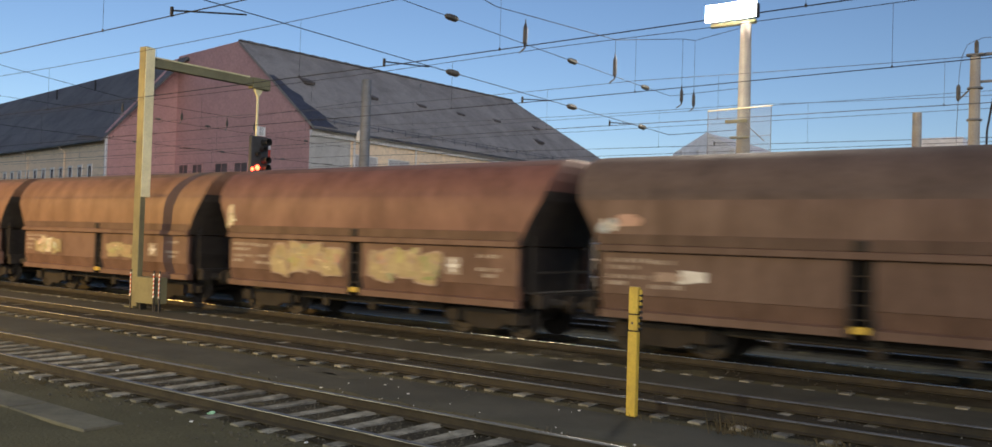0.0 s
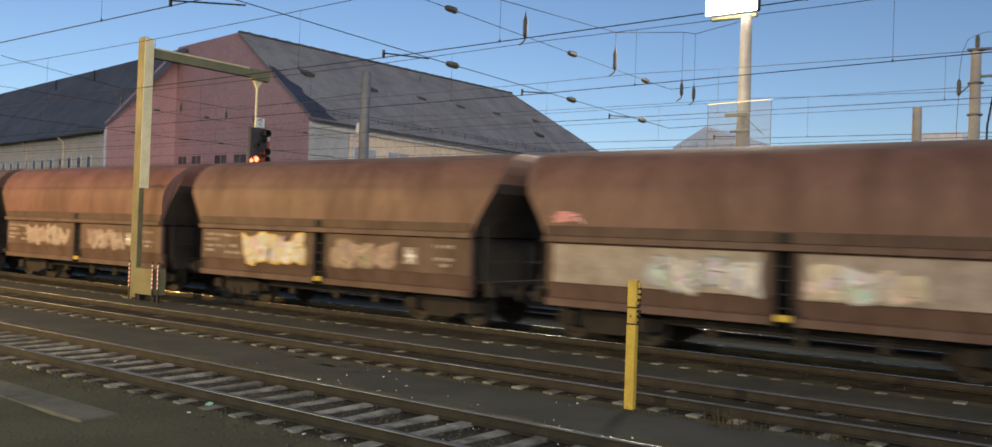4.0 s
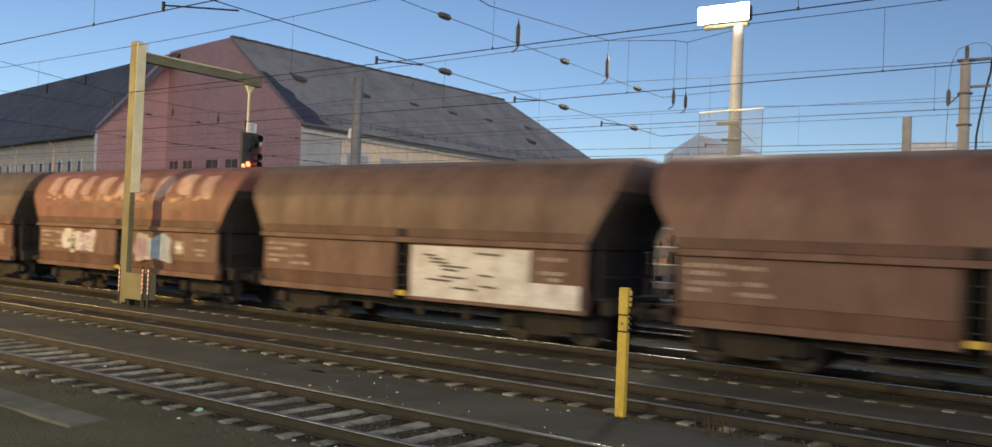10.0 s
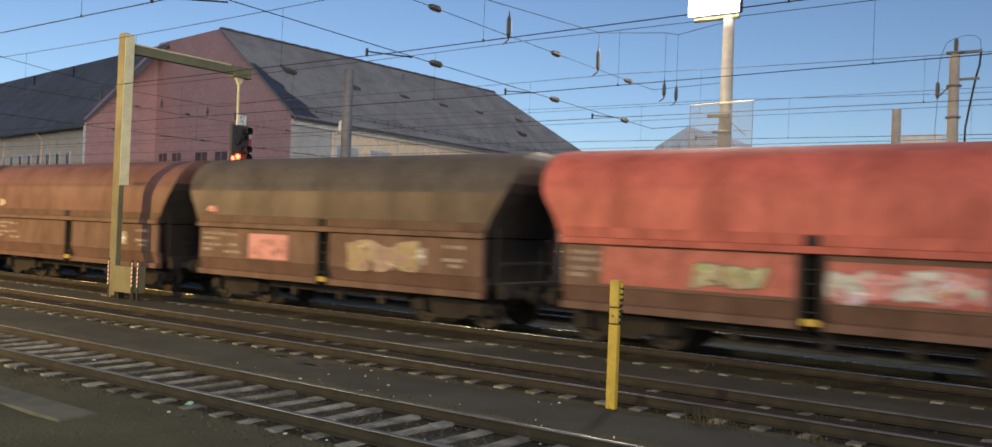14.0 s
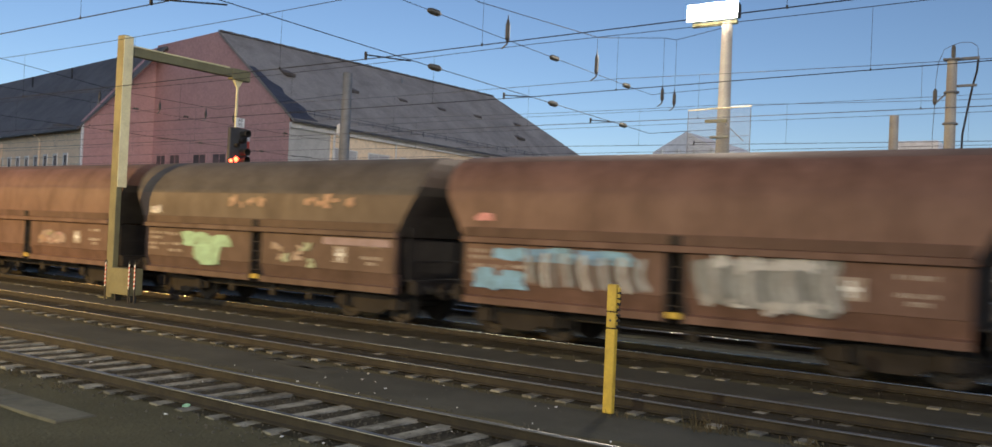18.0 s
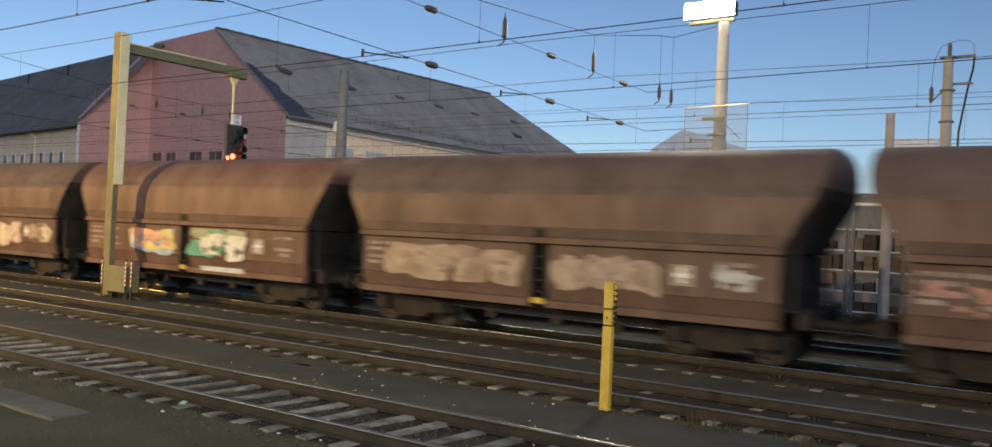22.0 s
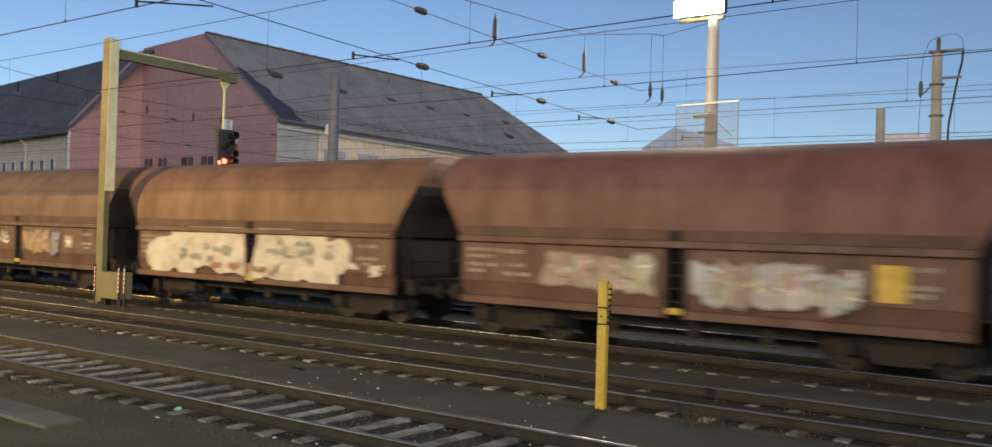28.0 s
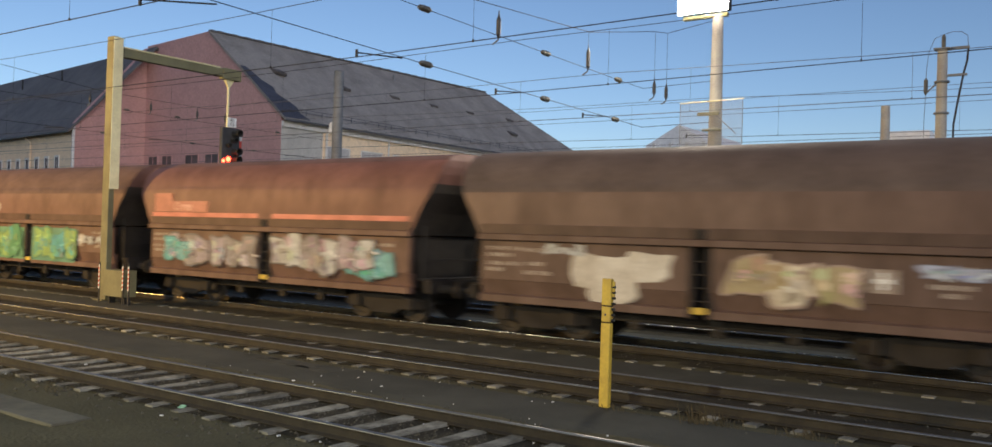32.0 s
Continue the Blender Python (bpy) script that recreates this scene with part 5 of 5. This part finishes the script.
        for y, z0, z1 in hung:
            part("hanging_insulator", lathe(bmesh.new(), [(0.012, z0), (0.025, z0 + 0.05), (0.055, z0 + 0.12), (0.055, z1 - 0.22), (0.015, z1 - 0.08), (0.012, z1)], "z", (0, y, 0), 10), PORCELAIN, h)
            if near and y > 20:
                part("drop_wire", tube(bmesh.new(), [(0, y, z1), (0, y, {21.25: 8.07, 25.5: 8.95, 26.4: 9.08}[y])], 0.006, 4), WIRE, h)
            part("hook", tube(bmesh.new(), [(0, y, z0), (-0.06, y, z0 - 0.04), (-0.16, y, z0 - 0.10)], 0.02, 6), GREYM, h)
    f = thing("feeder_line", pose(0, 0, 0), "thin dark feeder wires on far poles along the yard", "feeder line")
    for y, z in ((31.5, 6.05), (33.5, 7.4), (36, 8.4)):
        part("feeder_wire", tube(bmesh.new(), [(-150, y, z), (70, y, z)], 0.009, 5), FARWIRE, f)
    for x in (-150, 70):
        for y, zt in ((31.5, 6.3), (33.5, 7.6), (36.0, 8.6)):
            part("pole", tube(bmesh.new(), [(x, y, 0), (x, y, zt)], 0.14, 8), MASTC, f)


build_overhead()


# ---------------------------------------------------------------- pink house with slate roofs
def window(parent, m, w=1.05, h=1.75, mat=None, glass=None, t=0.11):
    v = new("window")
    v.parent = parent
    v.matrix_basis = m
    b = bmesh.new()
    box(b, -w / 2 - t, w / 2 + t, -0.06, 0.02, h, h + t)
    box(b, -w / 2 - t, w / 2 + t, -0.08, 0.02, -t, 0)
    box(b, -w / 2 - t, -w / 2, -0.06, 0.02, 0, h)
    box(b, w / 2, w / 2 + t, -0.06, 0.02, 0, h)
    part("frame", b, mat or WHITE, v)
    part("pane", boxed(-w / 2, -0.03, -0.02, 0.01, 0, h), glass or PANE, v)
    part("pane", boxed(0.03, w / 2, -0.02, 0.01, 0, h), glass or PANE, v)
    part("mullion", boxed(-0.03, 0.03, -0.04, 0.012, 0, h), mat or WHITE, v)
    return v


def build_house():
    XI, XE, XP = -80.14, -59.96, -70.18      # inner corner, right eave wall, ridge
    YM, YW, YB = 52.28, 45.0, 109.8           # gable wall, front of the wing, far end
    ZE, ZR = 12.5, 20.7
    h = thing("railway_house", pose(0, 0, 0), "large pink and beige railway building with steep slate roofs", "building")
    b = bmesh.new()
    prism(b, [(XI, YM, 0), (XE, YM, 0), (XE, YM, ZE), (XP, YM, ZR), (XI, YM, 20.2)], (0, 0.5, 0))
    part("gable_wall", b, PINK, h, "dull pink rendered gable wall")
    part("side_wall", boxed(XE - 0.4, XE - 0.003, YM + 0.5, YB, 0, ZE - 0.4), BEIGE, h, "beige rendered wall")
    part("back_wall", boxed(XI, XE - 0.4, YB - 0.4, YB, 0, ZE - 0.4), BEIGE, h, "beige rendered wall")
    part("left_wall", boxed(XI, XI + 0.4, YM + 0.5, YB - 0.4, 0, ZE - 0.4), BEIGE, h, "beige rendered wall")
    e = 0.7
    b = bmesh.new()
    zl = ZE - e * (ZR - ZE) / (XE - XP) * -1
    drop = e * (ZR - ZE) / (XE - XP)
    YF, ZF = 110.5, 21.4      # far eave corner, far end of the ridge
    right = [(XP, YM - 0.15, ZR), (XE + e, YM - 0.15, ZE - drop), (XE + e, YF, ZE - drop - 0.3), (XP, 96.5, ZF)]
    prism(b, right, (0, 0, -0.25))
    part("roof_slope", b, SLATE, h, "dark grey slate roof slope")
    b = bmesh.new()
    prism(b, [(XP, YM + 0.6, ZR), (XP, 96.5, ZF), (XI - e, YF, ZE - drop - 0.3), (XI - e, YM + 0.6, ZE - drop)], (0, 0, -0.25))
    part("roof_slope", b, SLATE, h, "dark grey slate roof slope")
    b = bmesh.new()
    prism(b, [(XP, 96.5, ZF), (XE + e, YF, ZE - drop - 0.3), (XI - e, YF, ZE - drop - 0.3)], (0, 0, -0.25))
    part("roof_hip", b, SLATE, h, "dark grey slate hip")
    part("grey_bay", boxed(XE - 0.002, XE + 0.05, YM + 0.03, 57.2, 0, 11.24), CONCRETE, h, "bare grey rendered end bay")
    part("cornice", boxed(XE - 0.003, XE + 0.28, YM + 0.02, YB, 11.25, 11.75), WHITE, h, "white painted cornice")
    bm = bmesh.new()
    for k in range(56):
        y = YM - 0.1 + k * 0.79
        z = ZR + (ZF - ZR) * (y - YM) / (96.5 - YM)
        box(bm, XP - 0.22, XP + 0.22, y, y + 0.70, z - 0.06, z + 0.12 + 0.03 * (k % 2), 0.03)
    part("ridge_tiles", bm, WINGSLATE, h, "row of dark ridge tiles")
    part("gutter", boxed(XE + e - 0.06, XE + e + 0.10, YM - 0.1, YB + e, ZE - drop - 0.20, ZE - drop - 0.04), ZINC, h)
    bm = bmesh.new()
    for k in range(26):
        y = YM + 1.0 + k * 1.9
        box(bm, XE - 0.02, XE + 0.02, y - 0.02, y + 0.02, ZE + 0.0, ZE + 0.55)
    for zz in (0.25, 0.5):
        box(bm, XE - 0.02, XE + 0.02, YM + 0.3, YB - 1, ZE + zz, ZE + zz + 0.04)
    part("snow_guard", bm, ZINC, h, "steel snow guard along the eave")
    # wing along the tracks
    XL = -135.0
    drw = (20.0 - 11.65) / (YM - YW)
    wing = pose(XI, YW, 0, 0, 0, -7.0)

    def turned(ob):
        ob.matrix_basis = wing @ ob.matrix_basis
        return ob

    n = YM - YW
    length = 60.0
    turned(part("wing_wall", boxed(-length, -0.45, 0, 0.5, 0, 11.4), BEIGE, h, "beige rendered front wall"))
    b = bmesh.new()
    prism(b, [(XI, YW, 0), (XI, YM, 0), (XI, YM, 20.0), (XI, YW, 11.65)], (-0.5, 0, 0))
    part("wing_gable", b, PINK, h, "dull pink rendered gable wall")
    part("corner_pipe", tube(bmesh.new(), [(XI + 0.02, YW - 0.12, 0), (XI + 0.02, YW - 0.12, 11.3)], 0.14, 8), WHITE, h, "white corner downpipe")
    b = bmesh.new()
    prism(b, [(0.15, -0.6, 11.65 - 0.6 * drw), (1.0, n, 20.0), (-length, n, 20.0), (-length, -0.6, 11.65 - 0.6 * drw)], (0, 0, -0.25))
    turned(part("wing_roof", b, WINGSLATE, h, "darker slate roof slope"))
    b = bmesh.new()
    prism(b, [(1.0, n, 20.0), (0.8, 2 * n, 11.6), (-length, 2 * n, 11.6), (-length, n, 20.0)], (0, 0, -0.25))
    turned(part("wing_roof", b, WINGSLATE, h, "darker slate roof slope"))
    turned(part("wing_gutter", boxed(-length, 0.15, -0.72, -0.56, 11.65 - 0.6 * drw - 0.2, 11.65 - 0.6 * drw - 0.03), ZINC, h))
    for i in range(16):
        window(h, wing @ pose(-3.85 - i * 2.47, 0, 6.8), 0.70, 1.75, WHITE, PANE, 0.19)
    for x in (-10.8, -21.5):
        turned(part("downpipe", tube(bmesh.new(), [(x, -0.6, 10.8), (x + 0.5, -0.12, 10.2), (x + 0.5, -0.1, 0)], 0.08, 6), BEIGE, h))
    for x, wd in ((-78.6, 1.4), (-76.3, 1.5), (-72.4, 1.9), (-69.4, 1.9)):
        window(h, pose(x, YM, 7.3), wd, 1.75, PINK, DULLPANE)
    for y in (59.3, 63.8, 68.4, 72.9, 77.4, 82.0, 86.5, 91.0):
        window(h, pose(XE, y, 7.9, 0, 0, 90), 2.8, 2.05, WHITE, BLIND)
    part("downpipe", tube(bmesh.new(), [(XE + 0.45, 57.6, 11.7), (XE + 0.15, 57.6, 11.0), (XE + 0.12, 57.6, 0)], 0.12, 6), WHITE, h)
    part("downpipe", tube(bmesh.new(), [(XE + 0.15, 66.1, 11.25), (XE + 0.12, 66.1, 0)], 0.09, 6), WHITE, h)
    slope = math.degrees(math.atan2(ZR - ZE, XE - XP))
    for x, y in ((-65.6, 56.6), (-65.2, 64.8), (-65.5, 72.7), (-65.5, 79.4), (-65.7, 86.7), (-65.9, 95.6), (-63.1, 92.6)):
        z = ZR - (x - XP) * (ZR - ZE) / (XE - XP)
        v = part("roof_hatch", boxed(-0.62, 0.62, -0.6, 0.6, 0.0, 0.30, 0.05), HATCH, h, "small dark brown roof hatch")
        v.matrix_basis = pose(x, y, z, 0, slope - 16, 0)
    rng = random.Random(9)
    gx, gz = (XE + e) - XP, ZE - drop - ZR
    pts = [(0.42, YM - 0.13)]
    for k in range(9):
        u = 0.42 + 0.57 * k / 8
        pts.append((u, YM + 0.5 + 2.3 * (k / 8) ** 0.8 + rng.uniform(-0.35, 0.4)))
    pts.append((0.99, YM - 0.13))
    b = bmesh.new()
    prism(b, [(XP + u * gx, y, ZR + u * gz + 0.02) for u, y in pts], (0, 0, 0.03))
    part("roof_patch", b, PATCHED, h, "dark bluish patch of newer slates")
    part("vent_pipe", tube(bmesh.new(), [(-68.5, 76.2, 18.9), (-68.5, 76.2, 20.3)], 0.13, 8), GREYM, h)
    for x in (-29.0, -17.5):
        turned(part("vent_pipe", tube(bmesh.new(), [(x, 5.6, 17.6), (x, 5.6, 19.3)], 0.09, 8), DARK, h))


build_house()


def build_far():
    f = thing("white_hall", pose(0, 0, 0), "pale grey hall with gabled roof beyond the yard", "building")
    b = bmesh.new()
    prism(b, [(-33.6, 70, 0), (-27.6, 70, 0), (-27.6, 70, 10.4), (-30.6, 70, 12.1), (-33.6, 70, 10.4)], (0, 14, 0))
    part("hall", b, PALE, f)
    for x in (-32.8, -31.3, -29.8, -28.3):
        part("pilaster", boxed(x - 0.12, x + 0.12, 69.9, 69.997, 0, 10.6), WHITE, f)
    g = thing("low_hall", pose(0, 0, 0), "pale low flat-roofed building beyond the yard", "building")
    part("block", boxed(-12.5, -9.6, 60, 72, 0, 9.65, 0.05), PALE, g)


build_far()


# ---------------------------------------------------------------- storage racks beyond the tracks
DEPOT = material("depot_cladding", (0.20, 0.195, 0.18), 0.8, second=(0.12, 0.118, 0.11), scale=0.6, fine=5)
CARTON = material("stacked_goods", (0.26, 0.22, 0.17), 0.85, second=(0.13, 0.12, 0.11), scale=3, fine=30, tinted=True)


def build_racks():
    rng = random.Random(11)
    y = 31.0
    for k in range(9):
        x0 = -24.0 + k * 2.75
        rk = thing("storage_rack", pose(x0, y, 0), "tall galvanised storage rack stacked with dark goods", "rack", "racks of the depot")
        for x in (0.03, 2.70):
            for yy in (0.0, 1.0):
                part("upright", boxed(x - 0.028, x + 0.028, yy - 0.04, yy + 0.04, 0, 3.35), GREYM, rk)
        for z in (0.45, 1.12, 1.80, 2.47, 3.18):
            part("beam", boxed(0.07, 2.66, -0.05, 0.0, z - 0.02, z + 0.03), WPAINT, rk, "pale steel beam")
            part("beam", boxed(0.07, 2.66, 1.0, 1.05, z - 0.02, z + 0.03), WPAINT, rk, "pale steel beam")
            part("shelf", boxed(0.07, 2.66, 0.0, 1.0, z - 0.01, z + 0.015), DARK, rk)
        for z in (0.465, 1.135, 1.815, 2.485):
            x = 0.15
            while x < 2.3:
                wd, ht = rng.uniform(0.14, 0.42), rng.uniform(0.16, 0.57)
                if rng.random() < 0.92:
                    g = new("crate", mesh_of(boxed(0, wd, 0, rng.uniform(0.4, 0.8), 0, ht, 0.015), "crate", CARTON))
                    g.matrix_world = pose(x0 + x, y + 0.08, z + 0.002, 0, 0, rng.uniform(-4, 4))
                    c = rng.choice((0.25, 0.4, 0.5, 0.7, 1.0, 1.7))
                    g.color = (c * rng.uniform(0.9, 1.3), c, c * rng.uniform(0.6, 1.1), 1)
                    tagged(g, "dark goods crate on a storage rack shelf", "crate", "goods on the racks")
                x += wd + rng.uniform(0.02, 0.08)
    f = new("depot_wall", mesh_of(boxed(-34, 16, 44, 44.4, 0, 5.2), "depot_wall", DEPOT))
    tagged(f, "pale wall of the depot behind the racks", "wall", kind="structure")
    for x in (-7.0, -12.6, -18.2):
        p = thing("depot_portal", pose(x, 29.6, 0), "pale steel portal frame before the racks", "frame", "depot portals")
        part("post", boxed(-0.05, 0.05, -0.05, 0.05, 0, 4.0), GREYM, p)
        part("post", boxed(1.45, 1.55, -0.05, 0.05, 0, 4.0), GREYM, p)
        part("beam", boxed(0.05, 1.45, -0.05, 0.05, 3.92, 4.0), WPAINT, p)


build_racks()


def build_weeds():
    rng = random.Random(5)
    DRY = material("dry_grass", (0.085, 0.066, 0.030), 0.9, second=(0.055, 0.043, 0.02), scale=6, fine=30, bump=0)
    bm = bmesh.new()
    for cx, cy, n, hgt in ((-4.6, 11.35, 40, 0.28), (-4.25, 11.45, 30, 0.2), (-5.7, 11.3, 16, 0.12), (-3.2, 11.5, 30, 0.16), (-14.0, 6.9, 40, 0.10), (-12.6, 6.85, 30, 0.08), (-16.5, 6.7, 40, 0.1)):
        for _ in range(n):
            x, y = cx + rng.gauss(0, 0.12), cy + rng.gauss(0, 0.08)
            h, dx, dy = hgt * rng.uniform(0.4, 1.1), rng.gauss(0, 0.05), rng.gauss(0, 0.05)
            p = [bm.verts.new(v) for v in ((x - 0.005, y, -0.01), (x + 0.005, y, -0.01), (x + dx * 0.5 + 0.003, y + dy * 0.5, h * 0.6), (x + dx, y + dy, h))]
            bm.faces.new((p[0], p[1], p[2]))
            bm.faces.new((p[0], p[2], p[3]))
    tagged(new("dry_weeds", mesh_of(bm, "dry_weeds", DRY)), "thin dry brown weeds beside the rails", "weeds", kind="stuff")
    bm = bmesh.new()
    for _ in range(22):
        x, y = rng.uniform(-16, -3), rng.choice((rng.uniform(6.6, 7.3), rng.uniform(9.6, 11.6), rng.uniform(7.6, 9.0)))
        sx, sy, a = rng.uniform(0.008, 0.03), rng.uniform(0.008, 0.02), rng.uniform(0, 3.1)
        c, q = math.cos(a), math.sin(a)
        top = [(x + u * c - v * q, y + u * q + v * c, 0.012) for u, v in ((-sx, -sy), (sx, -sy * 0.7), (sx * 0.8, sy), (-sx, sy * 0.8))]
        prism(bm, top, (0, 0, 0.012))
    for _ in range(32):
        x, y, r = rng.uniform(-13, -6), rng.choice((rng.uniform(9.7, 11.4), rng.uniform(9.4, 10.2), rng.uniform(7.7, 8.8))), rng.uniform(0.004, 0.010)
        prism(bm, [(x - r, y - r * 0.6, 0.010), (x + r, y - r, 0.010), (x + r * 0.4, y + r, 0.010)], (0, 0, 0.010))
    tagged(new("litter_bits", mesh_of(bm, "litter_bits", WPAINT)), "tiny pale litter bits on the ground", "litter", kind="stuff")


build_weeds()


def build_ground_marks():
    """A dusty pale stain on the service path and a bright wrapper on the rail foot."""
    rng = random.Random(31)
    dust = material("dry_dust", (0.105, 0.102, 0.078), 0.95, second=(0.068, 0.067, 0.052), scale=2.2, fine=40, bump=0.2, specular=0.1, mix_low=0.3, mix_high=0.6)
    for cx, cy, rx, ry in ((-12.3, 11.05, 0.95, 0.26), (-11.5, 10.85, 0.55, 0.16), (-13.2, 11.2, 0.5, 0.14)):
        bm = bmesh.new()
        pts = []
        for k in range(26):
            a, r = 2 * math.pi * k / 26, rng.uniform(0.72, 1.1)
            pts.append((cx + rx * r * math.cos(a), cy + ry * r * math.sin(a), 0.0095))
        prism(bm, pts, (0, 0, 0.002))
        tagged(new("dust_patch", mesh_of(bm, "dust_patch", dust)), "pale dry dust stain on the asphalt path", "stain", "dust stains", "structure")
    green = material("pale_green_foil", (0.35, 0.62, 0.42), 0.4, second=(0.25, 0.50, 0.32), scale=20, fine=80, bump=0.1)
    bm = bmesh.new()
    prism(bm, [(-0.055, -0.03, 0.0), (0.05, -0.035, 0.004), (0.06, 0.02, 0.012), (0.0, 0.035, 0.016), (-0.05, 0.025, 0.006)], (0, 0, 0.008))
    w = new("wrapper", mesh_of(bm, "wrapper", green))
    w.matrix_world = pose(-10.22, 7.36, 0.012, 18, 0, 12)
    tagged(w, "crumpled pale green wrapper lying beside the rail", "litter")


build_ground_marks()



# ---------------------------------------------------------------- what moves
def motions():
    way = [(t, train_way(t)) for t in [2.0 * k for k in range(17)]]
    for i, w in enumerate(WAGONS):
        x0 = START + (FIRST + i + 0.5) * WAGON
        walk(w, [(t, pose(x0 - s, MID_Y, RAILTOP)) for t, s in way])
    spin = []
    for k in range(0, 961, 2):
        t = min(k / 30, 32.0)
        spin.append((t, -math.degrees(train_way(t) / 0.46)))
    for w in WAGONS:
        for ws in [c for c in w.children if c.name.split(".")[0] == "wheelset"]:
            x = ws.location.x
            walk(ws, [(t, pose(x, 0, 0.46, 0, a, 0)) for t, a in spin])


motions()
